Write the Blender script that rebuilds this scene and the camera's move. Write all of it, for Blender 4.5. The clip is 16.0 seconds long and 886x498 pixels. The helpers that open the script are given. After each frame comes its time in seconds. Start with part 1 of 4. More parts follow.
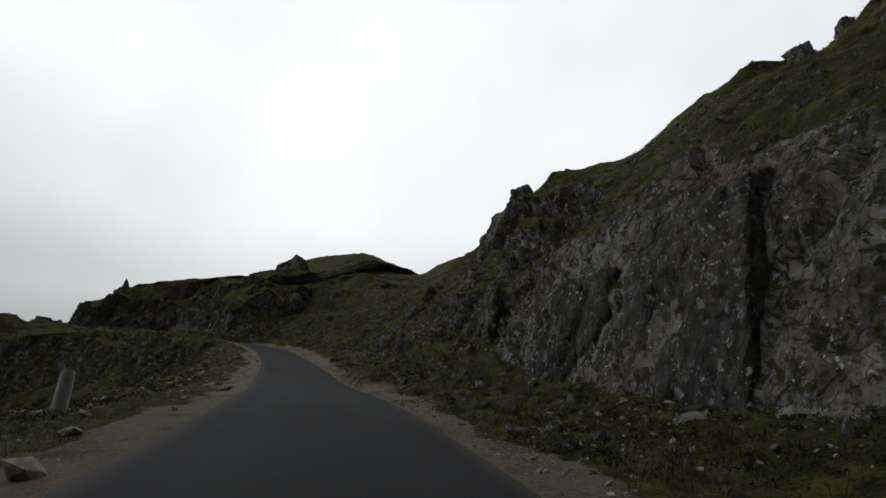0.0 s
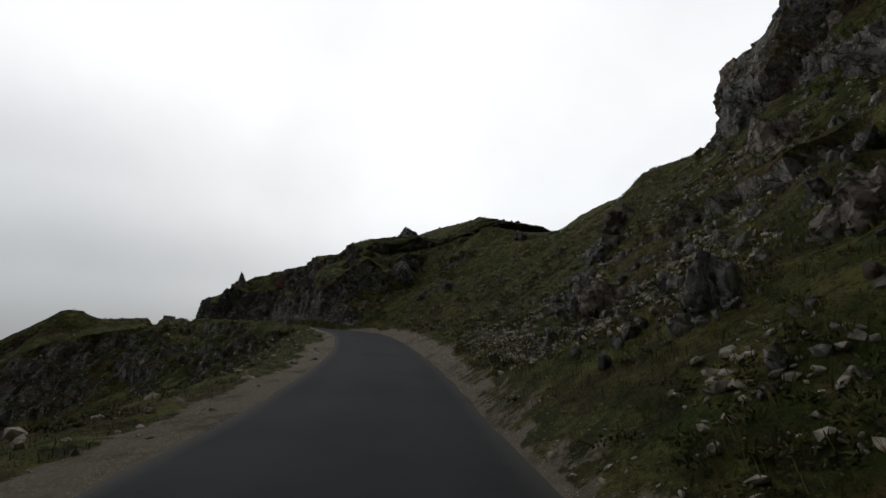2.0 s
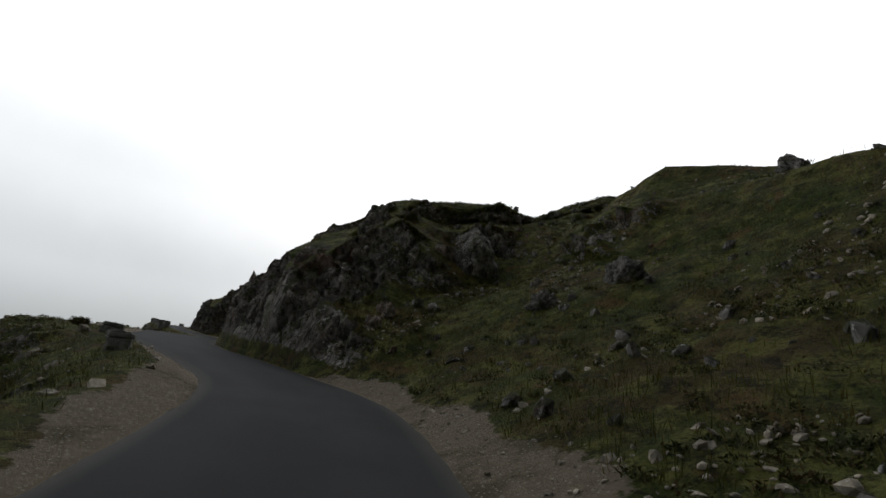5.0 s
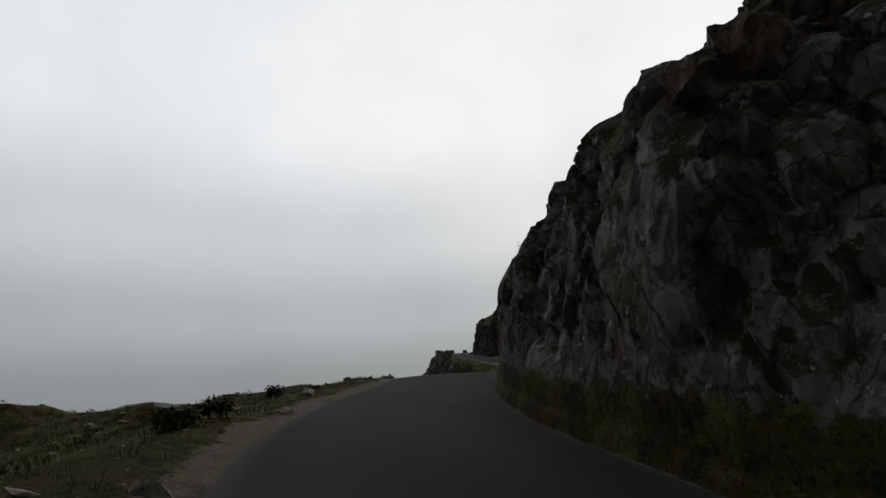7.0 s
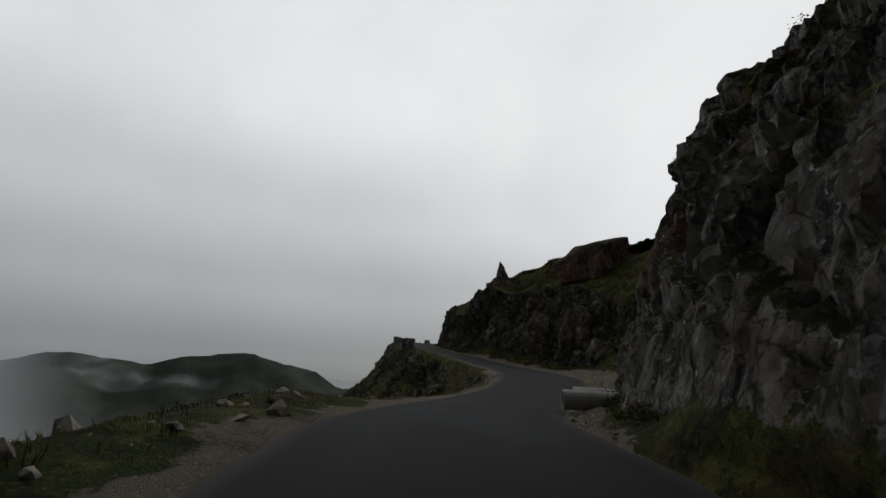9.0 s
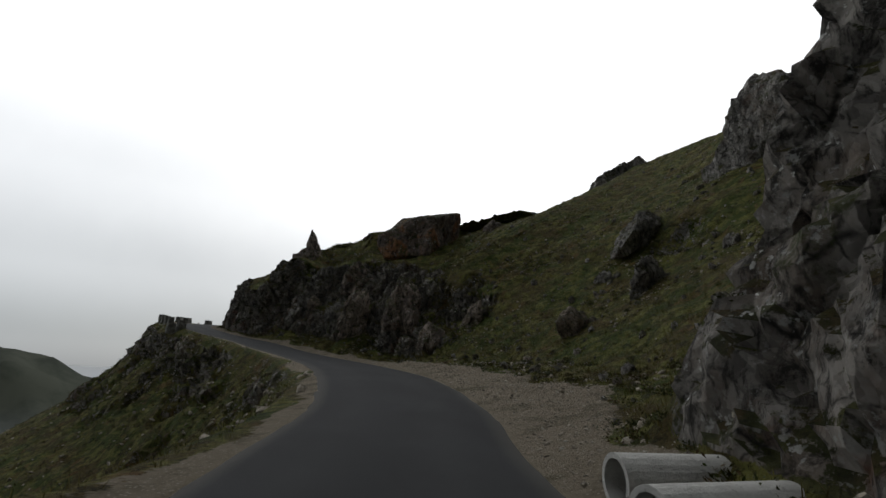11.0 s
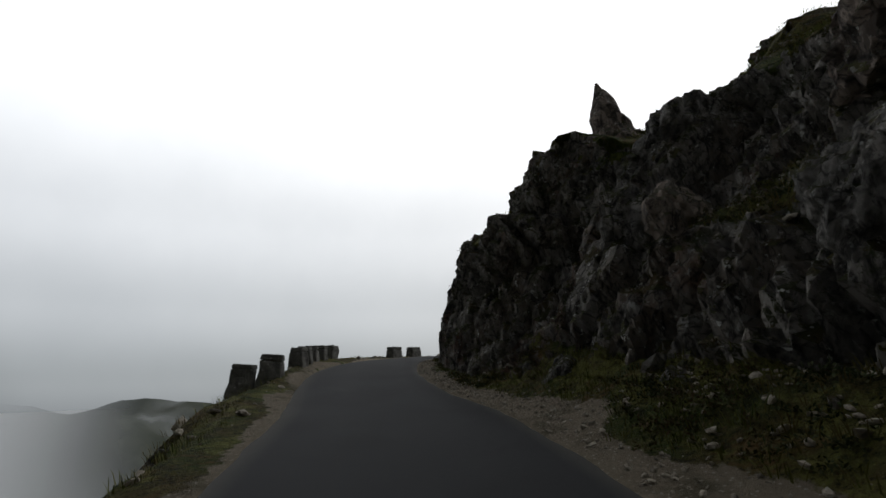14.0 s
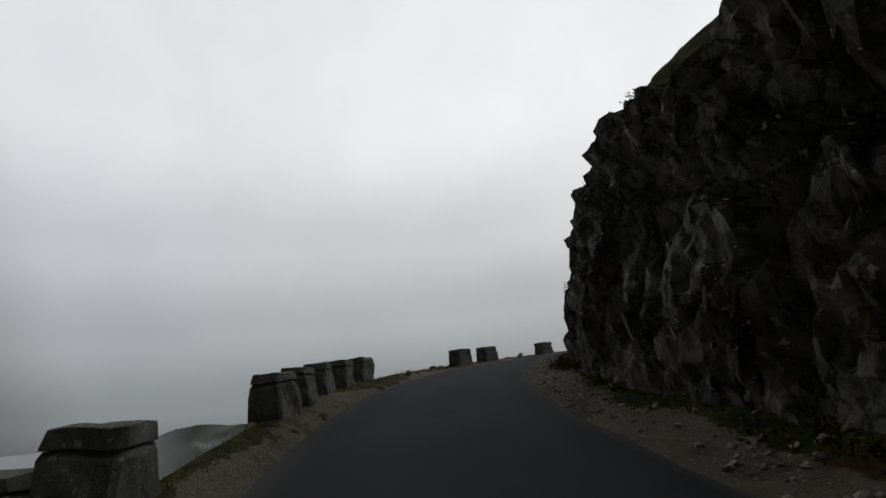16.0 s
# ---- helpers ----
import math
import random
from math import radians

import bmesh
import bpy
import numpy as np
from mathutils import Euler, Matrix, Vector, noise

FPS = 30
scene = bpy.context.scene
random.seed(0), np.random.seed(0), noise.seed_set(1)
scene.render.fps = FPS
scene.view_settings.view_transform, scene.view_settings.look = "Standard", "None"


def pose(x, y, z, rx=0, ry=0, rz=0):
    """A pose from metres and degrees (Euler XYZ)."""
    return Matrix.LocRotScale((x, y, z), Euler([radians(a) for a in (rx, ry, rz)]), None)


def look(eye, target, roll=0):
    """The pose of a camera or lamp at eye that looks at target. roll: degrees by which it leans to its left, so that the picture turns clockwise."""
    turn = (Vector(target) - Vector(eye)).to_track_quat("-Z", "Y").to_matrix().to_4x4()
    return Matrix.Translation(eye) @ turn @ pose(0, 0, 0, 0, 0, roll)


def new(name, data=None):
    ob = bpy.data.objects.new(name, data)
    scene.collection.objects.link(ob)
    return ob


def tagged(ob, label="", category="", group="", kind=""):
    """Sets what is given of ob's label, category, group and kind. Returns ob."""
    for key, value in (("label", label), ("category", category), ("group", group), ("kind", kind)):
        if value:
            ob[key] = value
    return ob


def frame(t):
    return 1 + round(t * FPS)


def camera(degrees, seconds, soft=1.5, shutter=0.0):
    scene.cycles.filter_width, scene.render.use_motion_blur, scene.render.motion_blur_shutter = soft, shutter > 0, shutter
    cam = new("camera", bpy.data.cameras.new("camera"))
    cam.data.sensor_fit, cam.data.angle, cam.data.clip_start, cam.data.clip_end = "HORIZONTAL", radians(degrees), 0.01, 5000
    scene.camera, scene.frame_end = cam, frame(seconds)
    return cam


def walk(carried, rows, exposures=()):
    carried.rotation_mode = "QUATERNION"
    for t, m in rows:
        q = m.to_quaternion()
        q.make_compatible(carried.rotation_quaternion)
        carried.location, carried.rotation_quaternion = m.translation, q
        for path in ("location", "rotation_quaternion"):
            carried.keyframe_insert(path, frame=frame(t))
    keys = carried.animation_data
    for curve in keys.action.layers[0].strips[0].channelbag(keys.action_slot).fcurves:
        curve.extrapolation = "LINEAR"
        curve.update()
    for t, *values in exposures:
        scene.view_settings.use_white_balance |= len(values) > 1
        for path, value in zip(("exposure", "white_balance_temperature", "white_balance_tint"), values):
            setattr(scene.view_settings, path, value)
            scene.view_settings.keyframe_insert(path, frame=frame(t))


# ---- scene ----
cam = camera(84.7, 16.0)
PATH = [
    (0, (0.000, -0.000, 1.350), (0.000, 1.917, 1.919), 3.1),
    (0.5, (-0.786, 5.302, 1.768), (-0.949, 7.216, 2.325), 3.4),
    (1, (-1.718, 9.849, 2.078), (-2.002, 11.757, 2.606), 2.1),
    (1.5, (-2.710, 13.783, 2.251), (-3.101, 15.680, 2.750), 1.9),
    (2, (-3.547, 17.124, 2.432), (-4.009, 19.009, 2.915), 1.0),
    (2.5, (-4.504, 20.082, 2.602), (-4.912, 21.976, 3.097), 0.2),
    (3, (-5.348, 23.106, 2.872), (-5.726, 24.991, 3.423), -1.5),
    (3.8, (-7.589, 29.495, 3.656), (-7.986, 31.363, 4.251), 0.1),
    (4.6, (-10.729, 36.973, 4.702), (-11.257, 38.809, 5.292), 4.8),
    (5.5, (-14.713, 44.100, 5.646), (-15.605, 45.802, 6.201), 6.6),
    (6, (-17.006, 46.936, 5.952), (-18.191, 48.458, 6.479), 4.5),
    (6.5, (-19.360, 48.832, 6.263), (-20.723, 50.202, 6.777), -1.0),
    (7, (-21.789, 50.709, 6.463), (-23.242, 51.969, 7.013), -3.6),
    (7.5, (-23.510, 51.836, 6.694), (-24.967, 53.069, 7.293), -2.5),
    (8, (-26.258, 53.717, 6.830), (-27.714, 54.951, 7.428), 5.3),
    (8.5, (-29.460, 56.111, 7.209), (-30.864, 57.398, 7.821), 3.6),
    (9, (-32.151, 58.551, 7.543), (-33.523, 59.916, 8.049), 3.3),
    (9.8, (-35.068, 61.019, 7.900), (-36.226, 62.591, 8.338), 2.9),
    (10.6, (-37.001, 63.055, 8.050), (-37.823, 64.819, 8.514), 2.8),
    (11.5, (-40.286, 69.047, 8.056), (-40.955, 70.864, 8.557), 2.7),
    (12, (-43.091, 74.940, 8.594), (-43.864, 76.714, 9.098), 2.6),
    (12.5, (-47.294, 81.330, 9.006), (-48.306, 82.970, 9.544), 3.2),
    (13, (-51.096, 85.992, 9.341), (-52.357, 87.460, 9.847), 1.7),
    (13.5, (-55.488, 89.389, 9.688), (-56.952, 90.647, 10.212), 1.1),
    (14, (-59.188, 91.599, 10.113), (-60.782, 92.672, 10.665), -1.4),
    (14.5, (-62.359, 93.112, 10.482), (-64.019, 94.083, 11.032), -4.0),
    (15, (-64.983, 94.178, 10.725), (-66.645, 95.139, 11.285), -4.3),
    (15.5, (-67.125, 95.111, 10.928), (-68.804, 96.055, 11.468), -4.7),
    (16, (-68.756, 95.768, 11.081), (-70.421, 96.724, 11.641), -6.7),
]
EXPOSURE = [(0, -0.1), (3, 0.02), (5.5, 0.35), (6.5, 0.05), (7.5, -0.4), (9, -0.4), (10.3, 0.1), (11.5, 0.45), (12.5, 0.75), (13.5, 0.6), (14, 0.2), (15, -0.25), (16, -0.3)]
walk(cam, [(t, look(eye, target, roll)) for t, eye, target, roll in PATH], EXPOSURE)

# ---- sky and light ----
world = bpy.data.worlds.new("overcast_sky")
scene.world = world
world.use_nodes = True
wn, wl = world.node_tree.nodes, world.node_tree.links
wn.clear()


def sky_node(kind, **values):
    node = wn.new(kind)
    for key, value in values.items():
        if isinstance(value, bpy.types.NodeSocket):
            wl.new(value, node.inputs[key])
        else:
            node.inputs[key].default_value = value
    return node


def sky_ramp(value, stops):
    node = sky_node("ShaderNodeValToRGB", Fac=value)
    node.color_ramp.interpolation = "EASE"
    while len(node.color_ramp.elements) < len(stops):
        node.color_ramp.elements.new(0.5)
    for e, (at, v) in zip(node.color_ramp.elements, stops):
        e.position, e.color = at, (*v, 1)
    return node.outputs["Color"]


def sky_blend(kind, fac, a, b):
    node = wn.new("ShaderNodeMix")
    node.data_type, node.blend_type = "RGBA", kind
    node.inputs[0].default_value = fac
    for socket, value in ((node.inputs[6], a), (node.inputs[7], b)):
        if isinstance(value, tuple):
            socket.default_value = value
        else:
            wl.new(value, socket)
    return node.outputs[2]


# cloud all over: brightest towards the hidden sun, dim behind, greyer down in the mist that fills the valley side
SUN_YAW, SUN_UP, GLOW_YAW = radians(39), radians(23), radians(31)
way = wn.new("ShaderNodeTexCoord").outputs["Generated"]
toward = sky_node("ShaderNodeVectorMath")
toward.operation = "DOT_PRODUCT"
wl.new(way, toward.inputs[0])
toward.inputs[1].default_value = (-math.sin(GLOW_YAW) * math.cos(SUN_UP), math.cos(GLOW_YAW) * math.cos(SUN_UP), math.sin(SUN_UP))
half = sky_node("ShaderNodeMapRange", Value=toward.outputs["Value"])
half.inputs["From Min"].default_value = -1
glow = sky_ramp(half.outputs["Result"], [(0.0, (0.008, 0.0085, 0.009)), (0.45, (0.02, 0.021, 0.023)), (0.54, (0.09, 0.092, 0.096)), (0.62, (0.5, 0.51, 0.52)), (0.71, (0.93, 0.95, 0.975)), (1.0, (1.05, 1.06, 1.07))])
split = sky_node("ShaderNodeSeparateXYZ", Vector=way)
lift = sky_node("ShaderNodeMapRange", Value=split.outputs["Z"])
lift.inputs["From Min"].default_value, lift.inputs["From Max"].default_value = -0.2, 0.5
clear = sky_ramp(lift.outputs["Result"], [(0.0, (0.12, 0.128, 0.132)), (0.26, (0.28, 0.295, 0.305)), (0.37, (0.5, 0.52, 0.53)), (0.5, (0.74, 0.755, 0.765)), (0.75, (0.97, 0.98, 0.985)), (1.0, (1.0, 1.0, 1.0))])
thick = sky_ramp(lift.outputs["Result"], [(0.0, (0.13, 0.14, 0.145)), (0.2, (0.2, 0.213, 0.22)), (0.32, (0.32, 0.337, 0.345)), (0.5, (0.5, 0.515, 0.525)), (0.72, (0.72, 0.73, 0.74)), (1.0, (0.98, 0.985, 0.99))])
valley = sky_node("ShaderNodeVectorMath")
valley.operation = "DOT_PRODUCT"
wl.new(way, valley.inputs[0])
valley.inputs[1].default_value = (-math.sin(radians(88)), math.cos(radians(88)), 0)
bank_up = sky_node("ShaderNodeMapRange", Value=valley.outputs["Value"])
bank_up.interpolation_type = "SMOOTHSTEP"
bank_up.inputs["From Min"].default_value, bank_up.inputs["From Max"].default_value = 0.3, 0.85
mist_mix = wn.new("ShaderNodeMix")
mist_mix.data_type = "RGBA"
for socket, value in ((mist_mix.inputs[0], bank_up.outputs["Result"]), (mist_mix.inputs[6], clear), (mist_mix.inputs[7], thick)):
    wl.new(value, socket)
mist = mist_mix.outputs[2]
billow = sky_node("ShaderNodeTexNoise", Vector=way, Scale=2.2, Detail=5.0, Roughness=0.55)
cloud = sky_ramp(billow.outputs["Fac"], [(0.3, (0.93, 0.935, 0.94)), (0.7, (1.04, 1.04, 1.04))])
w_sky = wn.new("ShaderNodeTexSky")
w_sky.sky_type = "NISHITA"
w_sky.sun_disc = False
w_sky.sun_elevation, w_sky.sun_rotation = SUN_UP, -SUN_YAW
thin = sky_blend("MULTIPLY", 1.0, w_sky.outputs[0], (0.1, 0.1, 0.1, 1))
roof = sky_ramp(split.outputs["Z"], [(0.0, (1.0, 1.0, 1.0)), (0.7, (1.0, 1.0, 1.0)), (1.0, (0.35, 0.36, 0.37))])
overcast = sky_blend("MULTIPLY", 1.0, sky_blend("MULTIPLY", 1.0, sky_blend("MULTIPLY", 1.0, glow, mist), cloud), roof)
veil = sky_blend("MIX", 0.985, thin, overcast)
w_bg = sky_node("ShaderNodeBackground", Color=veil, Strength=1.0)
wl.new(w_bg.outputs[0], wn.new("ShaderNodeOutputWorld").inputs["Surface"])

sun_data = bpy.data.lights.new("sun", "SUN")
sun_data.energy, sun_data.angle, sun_data.color = 0.04, radians(40), (1, 0.98, 0.95)
sun = new("sun", sun_data)
sun.matrix_world = look((0, 0, 0), (math.sin(SUN_YAW) * math.cos(SUN_UP), -math.cos(SUN_YAW) * math.cos(SUN_UP), -math.sin(SUN_UP)))
# ---- the road's line ----
ROAD_XY = [(2.6, -14), (0.9, -4), (-0.3, 1.5), (-1.4, 6.6), (-2.7, 11.8), (-4.0, 16.5), (-5.15, 20.1), (-6.85, 25.6), (-8.3, 29.5),
           (-11.2, 36.5), (-14.6, 43.2), (-18.0, 48.3), (-21.3, 50.9), (-24.7, 52.9), (-27.9, 54.8), (-30.7, 57.2), (-32.9, 59.4),
           (-34.9, 61.4), (-36.8, 63.3), (-39.2, 66.6), (-41.3, 70.7), (-43.0, 74.5), (-46.6, 80.4), (-51.6, 86.2), (-56.2, 90.1),
           (-61.0, 92.8), (-64.6, 94.6), (-68.1, 96.25), (-71.4, 97.8), (-75.6, 99.9), (-79.6, 102.7), (-83.2, 107), (-85.5, 113), (-86, 121), (-85, 132)]
ROAD_Z = [-0.9, -0.3, 0.25, 0.6, 0.93, 1.15, 1.3, 1.75, 2.25, 3.15, 4.15, 4.85, 5.25, 5.68, 6.0, 6.3, 6.56, 6.82, 6.9, 6.88, 6.98, 7.29, 7.74, 8.1, 8.45,
          8.95, 9.45, 9.85, 10.25, 10.8, 11.35, 11.85, 12.15, 12.25, 12.3]
ROAD_W = [4, 4, 4, 4, 4, 4, 3.9, 3.8, 3.7, 3.6, 3.5, 3.4, 3.4, 3.4, 3.4, 3.5, 3.6, 3.8, 3.9, 3.9, 3.8, 3.8, 4, 4.1, 4, 4, 4, 4.1, 4.2, 4.3, 4.3, 4.3, 4.3, 4.3, 4.3]


def spline(points, step):
    pts = np.array(points, float)
    out = []
    for i in range(len(pts) - 1):
        p0, p1, p2, p3 = pts[max(i - 1, 0)], pts[i], pts[i + 1], pts[min(i + 2, len(pts) - 1)]
        n = max(2, int(np.linalg.norm((p2 - p1)[:2]) / step))
        for u in np.arange(n) / n:
            out.append(0.5 * (2 * p1 + (p2 - p0) * u + (2 * p0 - 5 * p1 + 4 * p2 - p3) * u * u + (3 * p1 - p0 - 3 * p2 + p3) * u ** 3))
    out.append(pts[-1])
    return np.array(out)


LINE = spline([(*xy, z, w) for xy, z, w in zip(ROAD_XY, ROAD_Z, ROAD_W)], 0.4)
ARC = np.r_[0, np.cumsum(np.hypot(*np.diff(LINE[:, :2], axis=0).T))]
_t = np.gradient(LINE[:, :2], axis=0)
_t /= np.linalg.norm(_t, axis=1)[:, None]
RIGHT = np.stack([_t[:, 1], -_t[:, 0]], 1)


# how far the asphalt reaches to each side of the line
EDGE_RIGHT = ([0, 34, 40, 60, 66, 70, 78, 82, 87, 90, 94, 100, 109, 115, 122, 129, 136, 139, 143, 153, 160, 172],
              [2.0, 2.05, 1.85, 1.85, 1.95, 2.0, 1.95, 1.85, 2.05, 2.05, 1.9, 1.95, 2.05, 2.15, 2.05, 1.9, 1.85, 1.35, 1.2, 1.15, 1.6, 1.7])
EDGE_LEFT = ([0, 31, 38, 42, 45, 50, 60, 66, 71, 76, 80, 84, 88, 94, 103, 106, 110, 118, 129, 136, 140, 146, 152, 160, 172],
             [2.0, 1.98, 2.08, 2.08, 1.85, 1.7, 1.5, 1.44, 1.4, 1.6, 1.75, 1.65, 1.5, 1.6, 1.55, 1.75, 2.0, 2.0, 1.83, 1.8, 2.2, 2.4, 2.4, 2.3, 2.2])


def edge(s, side):
    return np.interp(s, *(EDGE_RIGHT if side > 0 else EDGE_LEFT))


def on_road(s, lat, h=0.0):
    """The place at s metres along the road, lat metres to the right of its middle and h above it."""
    c = [np.interp(s, ARC, LINE[:, k]) for k in range(4)]
    r = np.array([np.interp(s, ARC, RIGHT[:, k]) for k in range(2)])
    r /= np.linalg.norm(r)
    return np.array([c[0] + r[0] * lat, c[1] + r[1] * lat, c[2] + h])
# ---- materials ----
class Nodes:
    """A small builder for node materials."""

    def __init__(self, name):
        self.mat = bpy.data.materials.new(name)
        self.mat.use_nodes = True
        self.tree = self.mat.node_tree
        self.bsdf = self.tree.nodes["Principled BSDF"]
        self.coord = self.tree.nodes.new("ShaderNodeTexCoord").outputs["Object"]

    def put(self, kind, **values):
        node = self.tree.nodes.new(kind)
        for key, value in values.items():
            if key in node.inputs:
                self.feed(node.inputs[key], value)
        return node

    def feed(self, socket, value):
        if isinstance(value, bpy.types.NodeSocket):
            self.tree.links.new(value, socket)
        elif isinstance(value, tuple) and len(value) == 3 and socket.type == "RGBA":
            socket.default_value = (*value, 1)
        else:
            socket.default_value = value

    def noise(self, scale, detail=4.0, rough=0.6, distortion=0.0, stretch=None):
        vec = self.coord
        if stretch:
            node = self.tree.nodes.new("ShaderNodeMapping")
            node.inputs["Scale"].default_value = stretch
            self.tree.links.new(vec, node.inputs["Vector"])
            vec = node.outputs["Vector"]
        return self.put("ShaderNodeTexNoise", Vector=vec, Scale=scale, Detail=detail, Roughness=rough, Distortion=distortion).outputs["Fac"]

    def cells(self, scale, feature="F1"):
        node = self.tree.nodes.new("ShaderNodeTexVoronoi")
        node.feature = feature
        self.tree.links.new(self.coord, node.inputs["Vector"])
        node.inputs["Scale"].default_value = scale
        return node.outputs["Distance"]

    def step(self, value, low, high, to_low=0.0, to_high=1.0):
        node = self.put("ShaderNodeMapRange", Value=value)
        node.interpolation_type = "SMOOTHSTEP"
        for key, v in (("From Min", low), ("From Max", high), ("To Min", to_low), ("To Max", to_high)):
            node.inputs[key].default_value = v
        return node.outputs["Result"]

    def math(self, kind, a, b):
        node = self.tree.nodes.new("ShaderNodeMath")
        node.operation = kind
        node.use_clamp = kind != "SUBTRACT"
        self.feed(node.inputs[0], a)
        self.feed(node.inputs[1], b)
        return node.outputs[0]

    def mix(self, fac, a, b):
        node = self.tree.nodes.new("ShaderNodeMix")
        node.data_type = "RGBA"
        self.feed(node.inputs[0], fac)
        self.feed(node.inputs[6], a)
        self.feed(node.inputs[7], b)
        return node.outputs[2]

    def mask(self, name):
        node = self.tree.nodes.new("ShaderNodeAttribute")
        node.attribute_name = name
        return node.outputs["Fac"]

    def random(self):
        return self.tree.nodes.new("ShaderNodeObjectInfo").outputs["Random"]

    def island(self):
        return self.tree.nodes.new("ShaderNodeNewGeometry").outputs["Random Per Island"]

    def bump(self, height, strength, distance, under=None):
        node = self.put("ShaderNodeBump", Height=height, Strength=strength, Distance=distance)
        if under is not None:
            self.tree.links.new(under, node.inputs["Normal"])
        return node.outputs["Normal"]

    def done(self, color, rough, normal=None, spec=0.3):
        self.feed(self.bsdf.inputs["Base Color"], color)
        self.feed(self.bsdf.inputs["Roughness"], rough)
        self.bsdf.inputs["Specular IOR Level"].default_value = spec
        if normal is not None:
            self.tree.links.new(normal, self.bsdf.inputs["Normal"])
        return self.mat


def rock_color(n, base=(0.3, 0.278, 0.25), dark=(0.032, 0.03, 0.027), rust=(0.17, 0.078, 0.042), rust_low=0.53, lichen=0.56):
    """Grey weathered rock: broken blocks of differing grey, black joints, rusty stains, moss and pale lichen spots."""
    bend = n.tree.nodes.new("ShaderNodeVectorMath")
    bend.operation = "MULTIPLY_ADD"
    wave = n.put("ShaderNodeTexNoise", Vector=n.coord, Scale=1.2, Detail=5.0)
    n.tree.links.new(wave.outputs["Color"], bend.inputs[0])
    bend.inputs[1].default_value = (0.7, 0.7, 0.7)
    n.tree.links.new(n.coord, bend.inputs[2])
    tall = n.tree.nodes.new("ShaderNodeMapping")
    tall.inputs["Scale"].default_value = (1, 1, 0.6)
    n.tree.links.new(bend.outputs[0], tall.inputs["Vector"])
    col = n.mix(n.step(n.noise(0.8, 8, 0.72, 0.4), 0.3, 0.6), tuple(0.45 * a + 0.55 * b for a, b in zip(base, dark)), base)
    for scale, light, shade in ((1.3, 0.5, 0.45), (3.6, 0.5, 0.4), (9.0, 0.35, 0.35)):
        chip = n.put("ShaderNodeTexVoronoi", Vector=tall.outputs[0], Scale=scale)
        tone = n.tree.nodes.new("ShaderNodeSeparateColor")
        n.tree.links.new(chip.outputs["Color"], tone.inputs[0])
        col = n.mix(n.math("MULTIPLY", n.step(tone.outputs[0], 0.45, 1.0), light), col, tuple(1.75 * c for c in base))
        col = n.mix(n.math("MULTIPLY", n.step(tone.outputs[1], 0.4, 1.0), shade), col, dark)
    col = n.mix(n.step(n.noise(0.23, 6, 0.7, 1.0), rust_low, rust_low + 0.12, 0, 0.75), col, rust)
    col = n.mix(n.step(n.noise(0.55, 5, 0.7), 0.48, 0.64, 0, 0.5), col, (0.15, 0.105, 0.07))
    for scale, width, amount in ((1.1, 0.05, 0.9), (3.0, 0.07, 0.75)):
        joint = n.tree.nodes.new("ShaderNodeTexVoronoi")
        joint.feature = "DISTANCE_TO_EDGE"
        n.tree.links.new(tall.outputs[0], joint.inputs["Vector"])
        joint.inputs["Scale"].default_value = scale
        gap = n.step(joint.outputs["Distance"], 0.0, width, amount, 0.0)
        col = n.mix(n.math("MULTIPLY", gap, n.step(n.noise(1.5 * scale, 4, 0.7), 0.4, 0.58)), col, (0.012, 0.012, 0.011))
    col = n.mix(n.step(n.noise(3.2, 8, 0.78, 0.6, (1, 1, 0.4)), 0.5, 0.62, 0, 0.85), col, (0.02, 0.019, 0.017))
    col = n.mix(n.step(n.noise(0.7, 7, 0.78), 0.55, 0.64, 0, 0.8), col, (0.05, 0.062, 0.018))
    col = n.mix(n.step(n.noise(4.2, 6, 0.72), lichen + 0.02, lichen + 0.08, 0, 0.6), col, (0.45, 0.45, 0.42))
    lie = n.tree.nodes.new("ShaderNodeSeparateXYZ")
    n.tree.links.new(n.tree.nodes.new("ShaderNodeNewGeometry").outputs["Normal"], lie.inputs[0])
    ledge = n.math("ADD", lie.outputs["Z"], n.step(n.noise(1.6, 6, 0.75), 0.3, 0.7, -0.45, 0.45))
    turf = n.mix(n.step(n.noise(3.5, 6, 0.75), 0.42, 0.6), (0.03, 0.034, 0.01), (0.085, 0.085, 0.028))
    turf = n.mix(n.step(n.noise(1.3, 5, 0.7), 0.5, 0.66, 0, 0.8), turf, (0.085, 0.055, 0.026))
    turf = n.mix(n.step(n.noise(14, 4, 0.75), 0.48, 0.64, 0, 0.8), turf, (0.012, 0.012, 0.006))
    col = n.mix(n.step(ledge, 0.48, 0.66, 0, 0.95), col, turf)
    spot = n.math("MULTIPLY", n.step(n.noise(7.5, 3, 0.6), 0.63, 0.67), n.step(n.noise(0.9, 3, 0.6), 0.45, 0.58, 0.15, 0.95))
    return n.mix(spot, col, (0.7, 0.7, 0.66))


def rock_normal(n, strength=1.0):
    big = n.bump(n.noise(1.5, 10, 0.72, 0.0, (1, 1, 0.55)), 0.6 * strength, 0.3)
    seam = n.put("ShaderNodeTexNoise", Vector=n.coord, Scale=1.1, Detail=6.0, Roughness=0.65)
    seam.noise_type = "RIDGED_MULTIFRACTAL"
    crack = n.bump(n.step(seam.outputs["Fac"], 0.5, 1.6, 1.0, 0.0), 0.8, 0.2, big)
